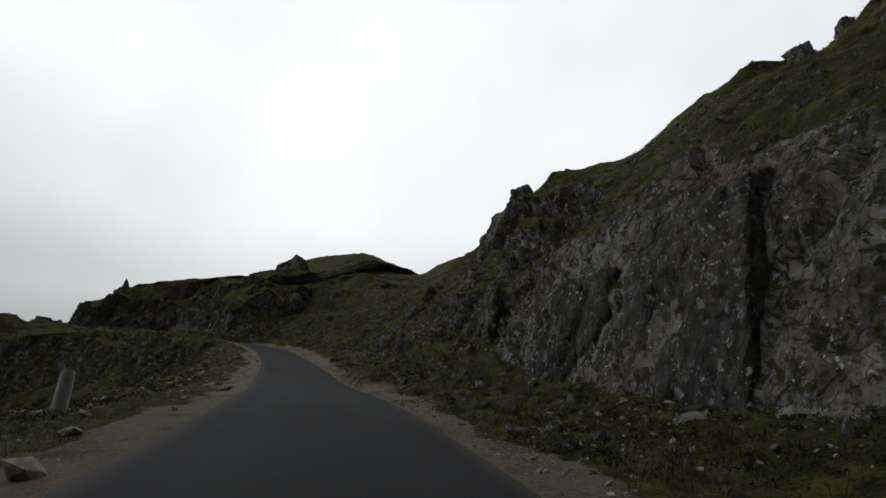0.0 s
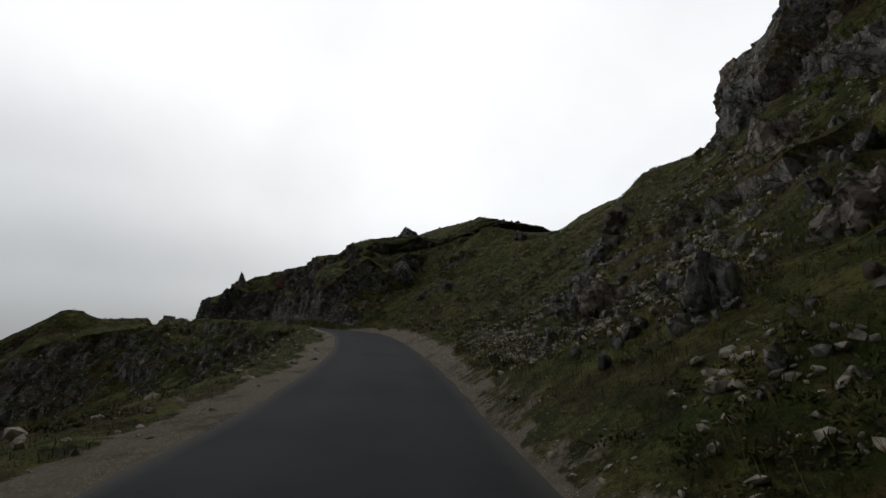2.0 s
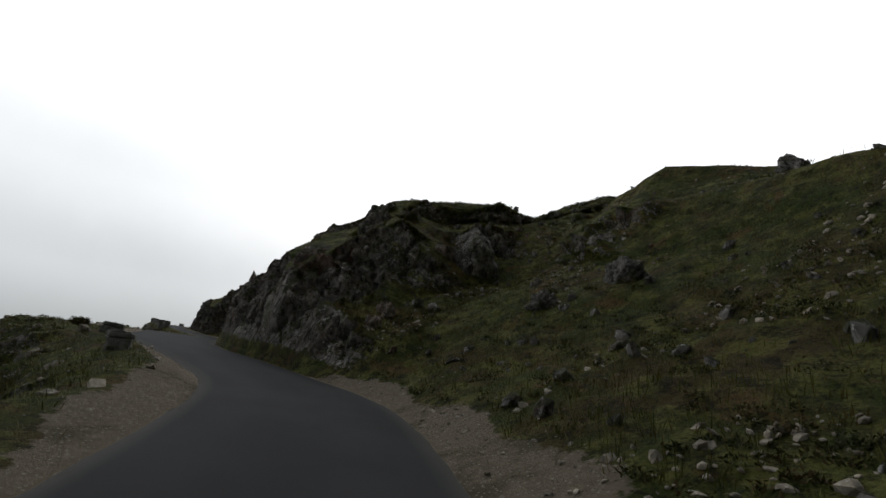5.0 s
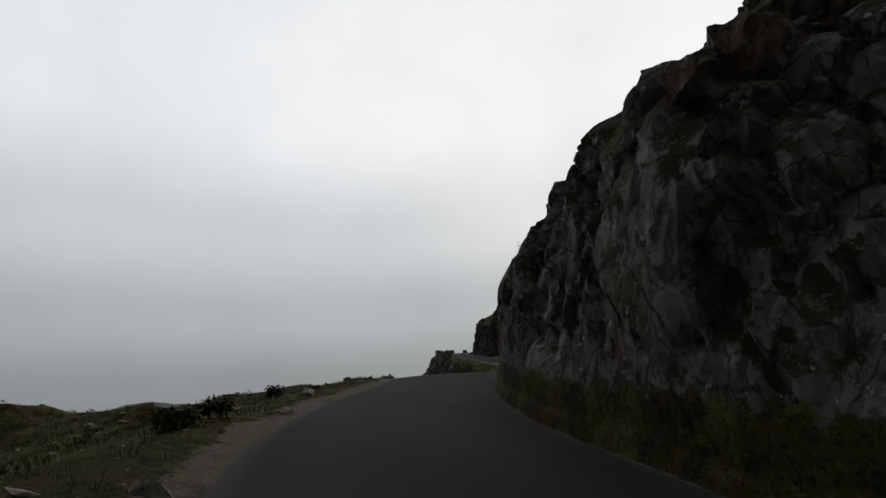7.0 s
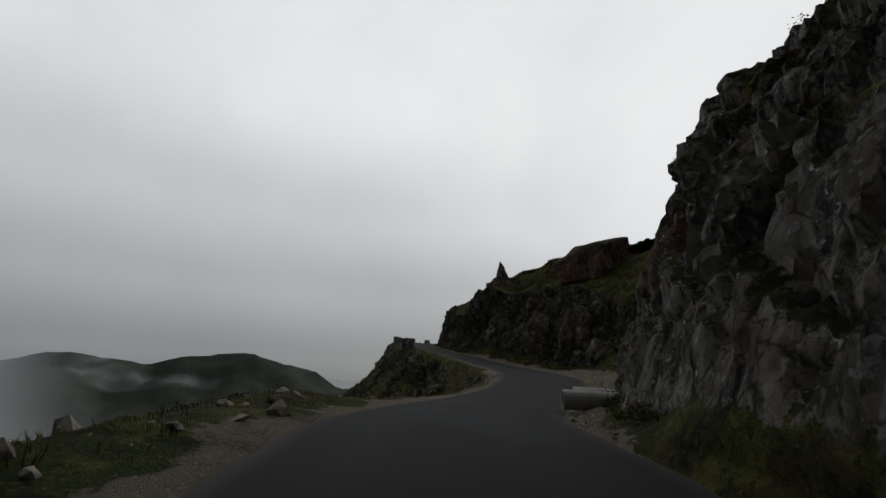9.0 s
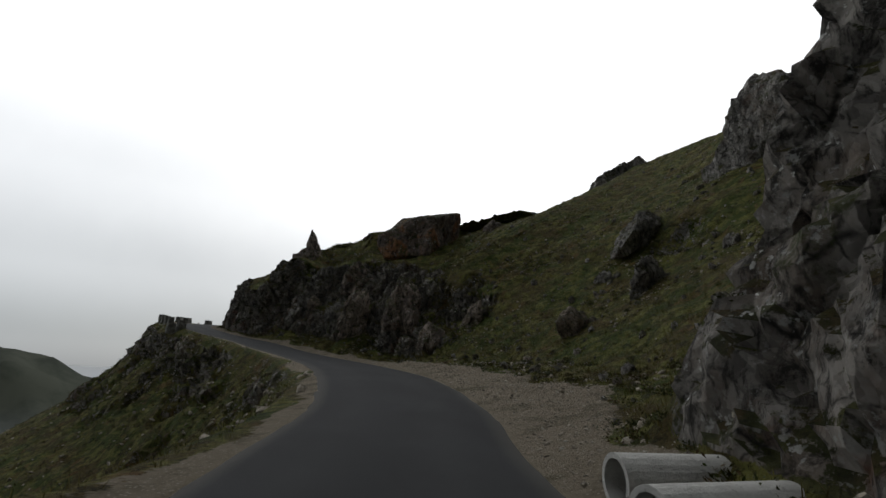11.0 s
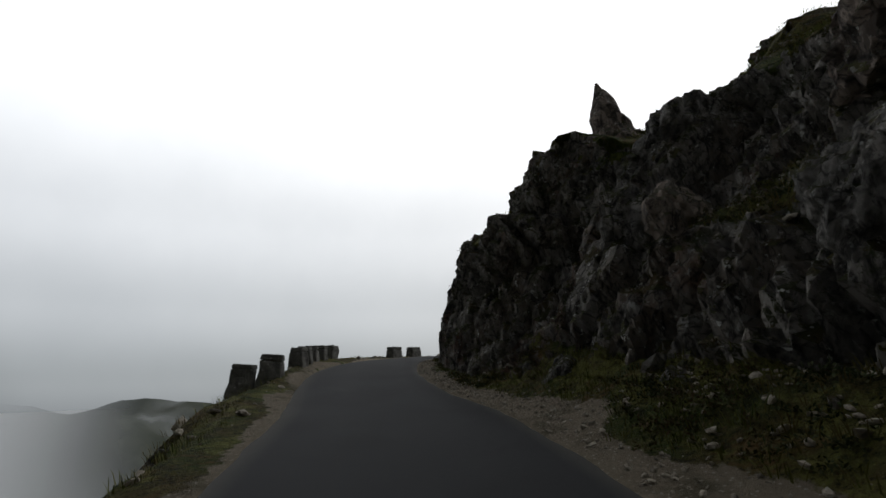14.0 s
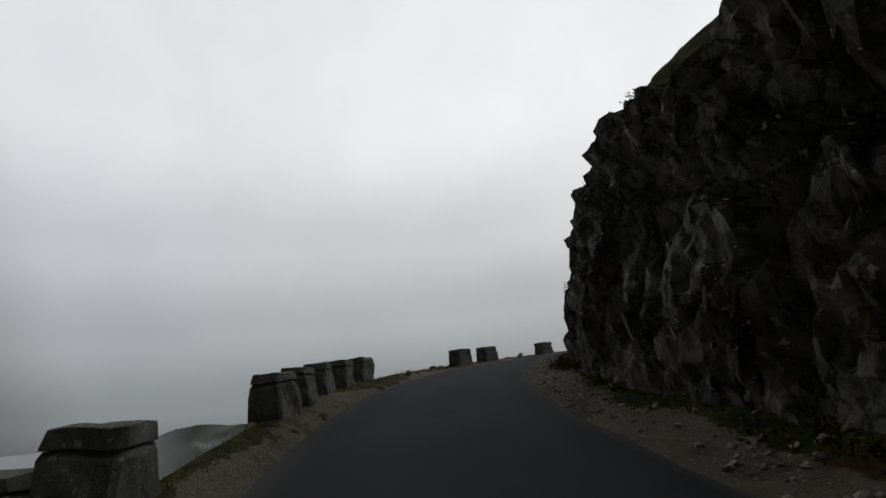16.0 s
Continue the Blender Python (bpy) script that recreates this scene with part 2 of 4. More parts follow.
    for scale, depth in ((2.2, 0.34), (5.5, 0.15), (13.0, 0.05)):
        bend = n.put("ShaderNodeTexNoise", Vector=n.coord, Scale=scale * 0.8, Detail=3.0)
        warp = n.tree.nodes.new("ShaderNodeVectorMath")
        warp.operation = "MULTIPLY_ADD"
        n.tree.links.new(bend.outputs["Color"], warp.inputs[0])
        warp.inputs[1].default_value = (0.6 / scale,) * 3
        n.tree.links.new(n.coord, warp.inputs[2])
        chip = n.put("ShaderNodeTexVoronoi", Vector=warp.outputs[0], Scale=scale)
        crack = n.bump(chip.outputs["Color"], 0.8, depth, crack)
    return n.bump(n.noise(13, 8, 0.8), 0.8, 0.08, crack)


def make_hill():
    n = Nodes("hillside")
    rock = rock_color(n)
    grass = n.mix(n.step(n.noise(0.35, 6, 0.7), 0.4, 0.6), (0.062, 0.088, 0.017), (0.105, 0.08, 0.03))
    grass = n.mix(n.step(n.noise(1.1, 7, 0.78), 0.46, 0.6, 0, 0.9), grass, (0.21, 0.205, 0.055))
    grass = n.mix(n.step(n.noise(0.8, 6, 0.75, 0.5), 0.54, 0.66, 0, 0.75), grass, (0.19, 0.11, 0.045))
    grass = n.mix(n.step(n.noise(2.6, 7, 0.8), 0.5, 0.6, 0, 0.75), grass, (0.016, 0.017, 0.008))
    grass = n.mix(n.step(n.noise(17, 4, 0.75), 0.5, 0.66, 0, 0.8), grass, (0.01, 0.01, 0.005))
    grass = n.mix(n.step(n.noise(26, 3, 0.7), 0.6, 0.7, 0, 0.6), grass, (0.3, 0.28, 0.11))
    dirt = n.mix(n.noise(6, 6, 0.75), (0.17, 0.138, 0.098), (0.42, 0.355, 0.265))
    dirt = n.mix(n.step(n.noise(0.7, 5, 0.7), 0.5, 0.66, 0, 0.7), dirt, (0.1, 0.088, 0.05))
    dirt = n.mix(n.step(n.cells(16), 0.12, 0.3), (0.46, 0.41, 0.33), dirt)
    edge = n.math("ADD", n.mask("rock"), n.step(n.noise(3.5, 5, 0.7), 0.3, 0.7, -0.22, 0.22))
    on_rock = n.step(edge, 0.44, 0.56)
    gravel = n.step(n.math("ADD", n.mask("gravel"), n.step(n.noise(2.2, 5, 0.7), 0.25, 0.75, -0.3, 0.3)), 0.42, 0.6)
    col = n.mix(gravel, n.mix(on_rock, grass, rock), dirt)
    turf = n.bump(n.noise(4, 9, 0.8), 1.0, 0.25)
    turf = n.bump(n.noise(40, 3, 0.7), 0.6, 0.03, turf)
    vec = n.tree.nodes.new("ShaderNodeMix")
    vec.data_type = "VECTOR"
    n.feed(vec.inputs[0], on_rock)
    n.feed(vec.inputs[4], turf)
    n.feed(vec.inputs[5], rock_normal(n))
    return n.done(col, 0.88, vec.outputs[1], 0.1)


def make_rock(name, base, dark, rust_low=0.57, lichen=0.58, rust=(0.16, 0.085, 0.055)):
    n = Nodes(name)
    return n.done(rock_color(n, base, dark, rust, rust_low, lichen), 0.85, rock_normal(n), 0.15)


def make_asphalt():
    n = Nodes("asphalt")
    col = n.mix(n.step(n.noise(0.5, 3, 0.5, 0, (1, 1, 1)), 0.4, 0.6), (0.021, 0.022, 0.0235), (0.027, 0.028, 0.03))
    col = n.mix(n.math("MULTIPLY", n.mask("track"), n.step(n.noise(0.6, 4, 0.6), 0.3, 0.7, 0.1, 0.55)), col, (0.036, 0.037, 0.038))
    col = n.mix(n.step(n.noise(1.6, 6, 0.7, 0, (1, 1, 1)), 0.58, 0.7, 0, 0.5), col, (0.016, 0.0165, 0.0175))
    col = n.mix(n.step(n.noise(90, 3, 0.7), 0.52, 0.75, 0, 0.6), col, (0.06, 0.06, 0.06))
    col = n.mix(n.mask("dust"), col, (0.12, 0.112, 0.095))
    return n.done(col, 0.85, n.bump(n.noise(110, 3, 0.6), 0.6, 0.012), 0.15)


def make_stone(name, a, b, spots=(0.5, 0.5, 0.46)):
    n = Nodes(name)
    col = n.mix(n.step(n.noise(4, 5, 0.7), 0.35, 0.65), a, b)
    col = n.mix(n.math("MULTIPLY", n.random(), 0.35), col, b)
    col = n.mix(n.step(n.noise(14, 3, 0.6), 0.62, 0.68, 0, 0.6), col, spots)
    return n.done(col, 0.9, n.bump(n.noise(18, 6, 0.75), 0.7, 0.05), 0.2)


def make_leaf(name, a, b, c):
    n = Nodes(name)
    col = n.mix(n.island(), a, b)
    col = n.mix(n.step(n.noise(0.6, 3), 0.45, 0.65), col, c)
    return n.done(col, 0.8, None, 0.15)


M_HILL = make_hill()
M_ROCK = make_rock("grey_rock", (0.32, 0.302, 0.278), (0.04, 0.038, 0.035))
M_SLAB = make_rock("slab_rock", (0.11, 0.108, 0.1), (0.034, 0.033, 0.03), 0.64, 0.55)
M_BROWN = make_rock("brown_rock", (0.32, 0.26, 0.218), (0.034, 0.029, 0.025), 0.5, 0.6, (0.21, 0.09, 0.045))
M_RUSTY = make_rock("rusty_boulder", (0.2, 0.16, 0.135), (0.04, 0.033, 0.028), 0.46, 0.62, (0.3, 0.125, 0.04))
M_PALE = make_rock("pale_rock", (0.42, 0.345, 0.285), (0.09, 0.075, 0.06), 0.66, 0.6)
M_STONE = make_stone("loose_stone", (0.17, 0.15, 0.118), (0.52, 0.46, 0.365), (0.62, 0.6, 0.54))
M_BLOCK = make_stone("parapet_stone", (0.1, 0.1, 0.09), (0.22, 0.212, 0.19))
M_ASPHALT = make_asphalt()
M_GRASS = make_leaf("grass_blades", (0.07, 0.105, 0.02), (0.22, 0.21, 0.06), (0.16, 0.12, 0.045))
M_HEATHER = make_leaf("heather", (0.045, 0.058, 0.015), (0.1, 0.065, 0.03), (0.034, 0.046, 0.014))
M_PIPE = make_stone("concrete", (0.45, 0.44, 0.41), (0.62, 0.61, 0.57), (0.3, 0.29, 0.27))
M_BARK = make_stone("bark", (0.05, 0.04, 0.03), (0.09, 0.075, 0.055), (0.12, 0.11, 0.1))


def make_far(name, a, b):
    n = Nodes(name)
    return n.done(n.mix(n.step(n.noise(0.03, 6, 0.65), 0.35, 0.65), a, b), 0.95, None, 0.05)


# haze in the base colour: a pale floor stands in for valley mist
M_VALLEY = make_far("valley_painted_mist", (0.58, 0.595, 0.6), (0.6, 0.615, 0.62))
M_RIDGE = make_far("ridge_alpha_mist", (0.04, 0.048, 0.036), (0.085, 0.092, 0.07))


def mist_alpha(mat):
    """Mist put into alpha: ridge thinner towards its foot, low y, in drifting patches."""
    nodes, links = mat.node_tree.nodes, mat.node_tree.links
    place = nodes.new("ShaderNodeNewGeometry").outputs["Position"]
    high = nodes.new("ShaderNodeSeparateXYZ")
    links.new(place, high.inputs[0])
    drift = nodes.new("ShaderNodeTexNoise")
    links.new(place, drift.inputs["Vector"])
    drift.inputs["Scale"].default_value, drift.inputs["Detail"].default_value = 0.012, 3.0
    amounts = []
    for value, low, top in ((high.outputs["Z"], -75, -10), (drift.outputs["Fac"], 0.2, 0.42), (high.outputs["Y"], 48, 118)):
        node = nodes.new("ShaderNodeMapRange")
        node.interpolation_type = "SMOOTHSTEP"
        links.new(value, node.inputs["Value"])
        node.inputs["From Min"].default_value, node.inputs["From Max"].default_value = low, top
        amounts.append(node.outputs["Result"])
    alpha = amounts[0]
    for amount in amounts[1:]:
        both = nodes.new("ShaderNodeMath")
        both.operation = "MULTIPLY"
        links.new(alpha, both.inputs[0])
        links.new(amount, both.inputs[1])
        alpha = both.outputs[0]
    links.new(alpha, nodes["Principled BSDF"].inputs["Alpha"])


mist_alpha(M_RIDGE)
# ---- the land ----
UP, DOWN = [], []


def station(table, s, *numbers):
    """A cross-section of the land at s metres along the road: metres from the road's middle and height over it, in turn."""
    table.append((s, np.array(numbers, float).reshape(-1, 2)))


station(UP, 0, 2, 0, 4.5, 0.1, 7, 1.5, 9, 5.5, 14, 9, 34, 26, 36, 26)
station(UP, 8, 2, 0, 4.5, 0.1, 7, 1.5, 9, 5.5, 14, 9, 34, 26, 36, 26)
station(UP, 12, 2, 0, 4.5, 0.1, 6.5, 1.09, 9, 5.8, 14, 9.32, 34, 26, 36, 26)
station(UP, 16, 2, 0, 4.5, 0.1, 6.5, 0.96, 8.25, 5.63, 12, 8, 34, 26, 36, 26)
station(UP, 20, 2, 0, 4.5, 0.1, 6.25, 0.8, 8.25, 5.8, 10, 7.6, 18, 14.1, 34, 28, 36, 28)
station(UP, 24, 2, 0, 4.5, 0.1, 6.25, 0.74, 8, 5.59, 10, 8.43, 13, 10.79, 17, 12.62, 17.5, 14.11, 22, 18.75, 34, 29.93, 36, 29.95)
station(UP, 28, 2, 0, 4, 0.18, 6.25, 1.04, 8, 5.59, 12, 9.25, 17.5, 13.91, 23, 17.45, 25, 18.99, 26, 21.58, 34, 29.45, 36, 29.46)
station(UP, 32, 2, 0, 3, 0.2, 6.5, 2.34, 8.5, 5.09, 23, 18.88, 26, 19.97, 29, 21.36, 30, 23.08, 32, 23.56, 35, 26.2, 36, 28.7)
station(UP, 36, 2, 0, 6.25, 2.96, 7.25, 4.82, 13, 8.04, 15.5, 12.26, 18, 14.32, 24, 19.82, 28, 23.95, 30, 23.62, 35, 25.75, 36, 26.98)
station(UP, 40, 2, 0.04, 6.25, 3.06, 7.75, 4.35, 8, 5.07, 10.5, 6.19, 13, 8.59, 15, 11.21, 16, 13.58, 18, 14.5, 21, 16.25, 28, 22.69, 31, 25.18, 34, 28.33, 36, 28.08)
station(UP, 44, 2, 0.05, 7.75, 3.96, 8, 4.54, 13, 9.47, 15, 13.9, 16, 14.49, 20, 14.9, 23, 18.15, 27, 20.6, 32, 25.34, 36, 29.46)
station(UP, 48, 1.75, 0, 3, 0.52, 8, 3.69, 13, 8.64, 15.5, 13.6, 17, 14.42, 19.5, 17.01, 23, 17.65, 26, 18.87, 32, 23.96, 36, 28.2)
station(UP, 52, 1.75, 0, 5, 1.54, 9, 3.93, 13, 7.66, 16, 9.22, 24, 20.88, 28, 22.1, 32, 22.53, 36, 25.85)
station(UP, 56, 1.75, 0, 5.5, 1.67, 9, 3.99, 15.5, 9.44, 18, 10.67, 20, 11.4, 22, 12.76, 24, 15.09, 29, 21.87, 30, 24.4, 32, 24.7, 36, 26.83)
station(UP, 60, 1.75, 0, 6, 1.73, 10, 4.61, 13.5, 7.6, 17.5, 9.91, 20, 12.71, 27, 15.08, 30, 17.08, 32, 19.6, 36, 25.72)
station(UP, 64, 1.75, 0, 6, 2.04, 8, 3.38, 10, 4.8, 12.5, 7.56, 15.5, 7.26, 18, 8.52, 23, 12.24, 26, 15.81, 28, 16.56, 30, 16.82, 32, 17.37, 36, 19.76)
station(UP, 68, 1.75, 0, 4, 1.2, 6.75, 3.48, 10, 5.06, 12, 7.68, 15, 10.8, 18, 10.21, 20, 10.3, 26, 11.67, 30, 14.38, 32, 15.99, 34, 17.25, 36, 18.17)
station(UP, 70, 1.75, 0, 2.25, 0.26, 3, 1.41, 10, 4.53, 14.5, 8.95, 19, 11.52, 27, 12.47, 30, 13.26, 33, 14.43, 36, 16.57)
station(UP, 71.5, 1.75, 0, 3, 2, 10, 4.67, 14.5, 8.31, 18, 9.77, 25, 13.09, 30, 14.02, 36, 15.45)
station(UP, 73, 1.75, 0, 2.5, 2.21, 4, 3.27, 6, 4.65, 7.5, 5.41, 11, 6.16, 13.5, 8.18, 22, 11.69, 30, 14.54, 36, 15.7)
station(UP, 74.5, 1.75, 0, 2.25, 2.41, 2.75, 3.46, 4, 4.73, 6.75, 6.72, 7.25, 6.94, 9, 6.64, 11, 7.45, 12, 8.36, 15.5, 9.07, 21, 11.92, 26, 13.62, 31, 15.09, 36, 15.64)
station(UP, 76, 1.75, -0.02, 2.75, 3.6, 4.75, 5.04, 6.25, 5.89, 7.25, 7.37, 9, 8, 11.5, 7.97, 14, 9.06, 17.5, 10.13, 20, 11.12, 24, 13.15, 36, 15.94)
station(UP, 78, 1.75, -0.02, 2.25, 2.24, 3.25, 4.4, 4.25, 5, 5.5, 5.68, 7.25, 6.9, 8.25, 8.2, 12, 8.6, 14, 9.42, 18, 10.3, 20, 10.94, 24, 13.2, 30, 14.95, 36, 15.47)
station(UP, 80, 1.75, -0.06, 2.25, 2.23, 3.25, 3.88, 4, 4.95, 5.2, 5.89, 6.5, 6.57, 8, 7.31, 8.5, 8.53, 9.5, 9.13, 12.5, 9.58, 14, 10.05, 16, 10.9, 18.5, 10.4, 26, 14.1, 28, 15, 36, 15.78)
station(UP, 82, 1.75, -0.06, 2.25, 2.23, 3, 3.23, 4, 4.25, 4.75, 5.33, 5.75, 6.2, 8, 8.21, 9.5, 9.43, 12, 10.05, 16, 11.1, 20, 11.2, 26, 14.6, 28, 15.3, 36, 15.77)
station(UP, 84, 1.75, -0.04, 2.75, 2.86, 3.75, 3.41, 4.75, 4.83, 5.25, 6.23, 7, 7.52, 8, 7.86, 10, 9.51, 14, 10.7, 20, 11.2, 26, 14.5, 28, 15.3, 36, 15.66)
station(UP, 86, 1.75, -0.04, 2.5, 2.28, 3, 3.05, 4, 3.16, 5, 4.48, 5.5, 5.54, 5.75, 6.96, 8.5, 8.33, 10, 9.45, 12.5, 10.53, 16, 11.41, 21, 11.63, 26, 14.65, 29, 15.98, 32, 15.99, 36, 16.35)
station(UP, 88, 2, 0.18, 3.25, 3.48, 4, 3.49, 4.5, 3.76, 5, 4.57, 5.5, 4.79, 6.75, 7.56, 9.5, 8.51, 12, 10.1, 14, 10.98, 16, 11.36, 22, 11.93, 26, 14.63, 29, 16.29, 36, 17.26)
station(UP, 90, 2, 0.06, 2.5, 0.34, 3, 2.74, 3.5, 3.63, 5, 4.46, 5.25, 5.03, 6, 5.41, 6.75, 7, 7.25, 7.12, 7.75, 7.85, 10, 8.42, 12, 9.97, 16, 10.92, 22, 11.8, 28, 15.68, 30, 16.24, 31, 16.51, 36, 16.67)
station(UP, 92, 2, 0.04, 2.5, 0.26, 3, 2.6, 4, 5.2, 5, 6.2, 6, 6.8, 7.25, 8.3, 10, 8.7, 12, 10, 16, 11.25, 22, 11.89, 28, 15.47, 31, 16.18, 36, 16.19)
station(UP, 94, 2, 0.02, 2.75, 0.26, 3.2, 2.3, 4, 5.1, 5.25, 6.8, 6.25, 7.6, 7.25, 8.9, 10.5, 9.5, 12, 10.1, 14, 10.76, 22, 11.87, 28, 15.21, 31, 16.08, 36, 15.79)
station(UP, 97, 2, 0.02, 3, 0.54, 4, 4.5, 5, 6.3, 7, 8.1, 9, 9.2, 13, 10.6, 16, 11.5, 22, 12.1, 30, 15.8, 36, 15.47)
station(UP, 100, 2, 0.01, 5, 0.84, 14, 7.99, 21, 12.35, 23, 12.51, 29, 15.69, 36, 15.63)
station(UP, 104, 2, 0.02, 6, 0.84, 18, 9.74, 26, 15.42, 28, 16.51, 32, 18.62, 36, 18.42)
station(UP, 108, 2, 0.02, 6.5, 0.8, 15, 6.59, 28, 16.94, 34, 20.7, 36, 20.75)
station(UP, 112, 2, 0.02, 6.5, 0.72, 15.5, 6.55, 18, 9.89, 29, 18.12, 36, 22.41)
station(UP, 115, 2, 0.01, 6.5, 0.81, 15, 6.77, 18, 10, 29, 18.6, 36, 22.87)
station(UP, 118, 2, 0, 6, 0.7, 18.5, 10.62, 26, 16.32, 31, 20.62, 34, 22.52, 36, 23.34)
station(UP, 121, 2, 0, 5.5, 0.49, 7, 2.2, 8.5, 3.14, 10, 5.01, 14, 8.09, 22, 13.39, 28, 17.74, 34, 22.7, 36, 23.58)
station(UP, 124, 2, 0, 5.25, 0.41, 6.5, 2.99, 12, 8.43, 17, 12.11, 22, 14.82, 26, 17.39, 30, 19.66, 34, 22.31, 36, 23.06)
station(UP, 127, 2, -0, 3, 0.18, 5.25, 1.88, 8, 5.73, 8.25, 6.06, 9.5, 7.04, 10, 7.42, 11, 7.88, 12.5, 8.75, 14, 9.83, 16, 11.3, 17, 11.97, 18, 12.46, 22, 14.37, 36, 21)
station(UP, 129, 2, -0, 3, 0.2, 3.75, 1.03, 4.75, 3.09, 6.5, 4.08, 8, 6.59, 8.25, 6.99, 9.5, 7.9, 10, 8.25, 11, 8.59, 12.5, 9.28, 14, 10.19, 16, 11.42, 17, 11.97, 18, 12.41, 22, 14.11, 36, 20)
station(UP, 131, 2, -0, 3, 0.24, 4, 1.07, 5, 3.08, 6.5, 4.35, 8, 6.22, 9.5, 7.99, 11, 8.32, 12.5, 8.83, 14, 9.56, 16, 10.56, 18, 11.37, 22, 12.85, 36, 18)
station(UP, 133, 2, -0, 4, 0.91, 5, 2.91, 8, 6.31, 9.5, 7.88, 11, 8.09, 12.5, 8.48, 14, 9.09, 16, 9.92, 17, 10.27, 18, 10.64, 22, 12.06, 36, 17)
station(UP, 135, 2, 0, 2.75, 0.18, 4, 0.97, 5.25, 3.1, 6.5, 4.2, 9, 7.77, 11, 8.68, 12, 9.06, 34, 16.92, 36, 17.12)
station(UP, 137, 2, 0, 2.75, 0.21, 4, 1.21, 5.5, 3.72, 8.5, 7.48, 11, 9.35, 34, 18.1, 36, 18.1)
station(UP, 139, 2, 0, 2.75, 0.25, 4, 1.69, 5, 3.29, 6.25, 6.39, 8, 6.24, 10, 8.21, 12.5, 10.03, 13.5, 12.04, 36, 19.3)
station(UP, 141, 2.25, 0.17, 3, 3.36, 4.5, 6.57, 5.5, 7.74, 6.25, 8.1, 9, 7.55, 10, 7.65, 12, 9.89, 14, 11.1, 14.5, 12.5, 25, 15.2, 36, 19)
station(UP, 143, 2.25, 0.19, 3, 4.25, 4, 5.06, 6, 7.4, 8.75, 9.16, 11, 8.91, 16, 12.6, 24, 14.7, 36, 18.8)
station(UP, 145, 2.25, 0.12, 2.75, 3.25, 3.25, 4.41, 4, 5.26, 7, 7.48, 10.5, 9.75, 13, 9.76, 15.5, 11.89, 18, 12.82, 22, 13.99, 26, 14.76, 36, 18.1)
station(UP, 147, 2.25, 0.12, 2.75, 2.9, 3.25, 4.27, 4, 5.42, 6.5, 6.28, 12, 10.13, 14, 10.49, 15, 11.32, 24, 13.86, 36, 17.9)
station(UP, 149, 2.25, 0.12, 3, 3.36, 4, 5.25, 6.75, 5.74, 13, 10.66, 14, 10.55, 15.5, 11.37, 26, 14.2, 36, 17.6)
station(UP, 152, 2.25, 0.11, 3.25, 3.78, 3.75, 4.62, 7, 5.26, 13.5, 10.72, 27, 14, 36, 17.1)
station(UP, 156, 2.25, 0.09, 2.5, 0.3, 3.25, 3.08, 4.25, 4.55, 7.25, 5.15, 13.5, 10.6, 26, 13.1, 36, 16.4)
station(UP, 162, 2.25, 0.08, 3.25, 2.42, 5, 5.15, 6.25, 5.3, 11, 8.9, 18, 11.2, 27, 12.7, 36, 15.1)
station(UP, 172, 2.25, 0.07, 6, 5, 10, 7, 34, 14, 36, 14)
station(DOWN, 0, -2, 0, -4, -0.15, -8, -1.0, -12, -2.4, -20, -6, -30, -12)
station(DOWN, 8, -2, 0, -4, -0.15, -8, -1.0, -12, -2.4, -20, -6, -30, -12)
station(DOWN, 16, -2, 0, -4, -0.15, -8, -1.0, -12, -2.4, -20, -6, -30, -12)
station(DOWN, 24, -2, 0, -4, -0.15, -8, -1.0, -12, -2.4, -20, -6, -30, -12)
station(DOWN, 32, -2, 0, -4, -0.15, -8, -1.0, -12, -2.4, -20, -6, -30, -12)
station(DOWN, 40, -2, 0, -4, -0.15, -8, -1.0, -12, -2.4, -20, -6, -30, -12)
station(DOWN, 48, -1.75, 0, -3.5, 0, -5, -0.55, -10, -3.54, -30, -10.2)
station(DOWN, 54, -1.75, 0, -3.5, -0.03, -9, -3.22, -30, -11)
station(DOWN, 60, -1.75, 0, -3.25, 0.03, -4.5, -0.48, -9, -3.43, -14, -5, -30, -11.8)
station(DOWN, 66, -1.75, 0, -2.6, 0.2, -3.5, 0.0, -30, -20)
station(DOWN, 70, -1.75, 0, -2.5, 0.26, -3.2, 0.2, -4, -0.3, -6, -2, -30, -20)
station(DOWN, 74, -1.75, 0, -2.5, 0.28, -3.2, 0.2, -4, -0.3, -10, -5, -30, -19.3)
station(DOWN, 78, -1.75, 0, -3.25, 0.14, -4.25, -0.05, -10, -5, -30, -18)
station(DOWN, 82, -1.75, 0, -4.75, 0.22, -5.5, 0.03, -6.5, -0.9, -7, -0.29, -13, -1.65, -16, -2.97, -22, -7.6, -30, -12.4)
station(DOWN, 86, -1.75, 0, -3, 0.15, -4.25, -0.15, -5.25, -0.9, -5.75, 0, -6.5, 0, -8.25, -1.35, -8.75, -0.15, -13, -0.45, -14, 0.3, -15, 0.21, -22, -5, -30, -9.67)
station(DOWN, 90, -2, 0.01, -3.25, 0.15, -4.25, -0.45, -6.5, -0.9, -8, -1.95, -8.5, -0.45, -10, -1.8, -11, -0.45, -16, -1.05, -30, -9.67)
station(DOWN, 94, -2, 0.01, -4.5, 0.26, -6.5, -0.6, -7, -0.45, -9, -1.5, -10, -1.35, -12, -2.55, -15, -0.45, -30, -9.67)
station(DOWN, 98, -2, 0, -2.75, -0.02, -7, -2.2, -14, -4.68, -30, -13.5)
station(DOWN, 102, -2, -0.01, -2.75, -0.12, -7, -4.09, -12, -7.13, -30, -16)
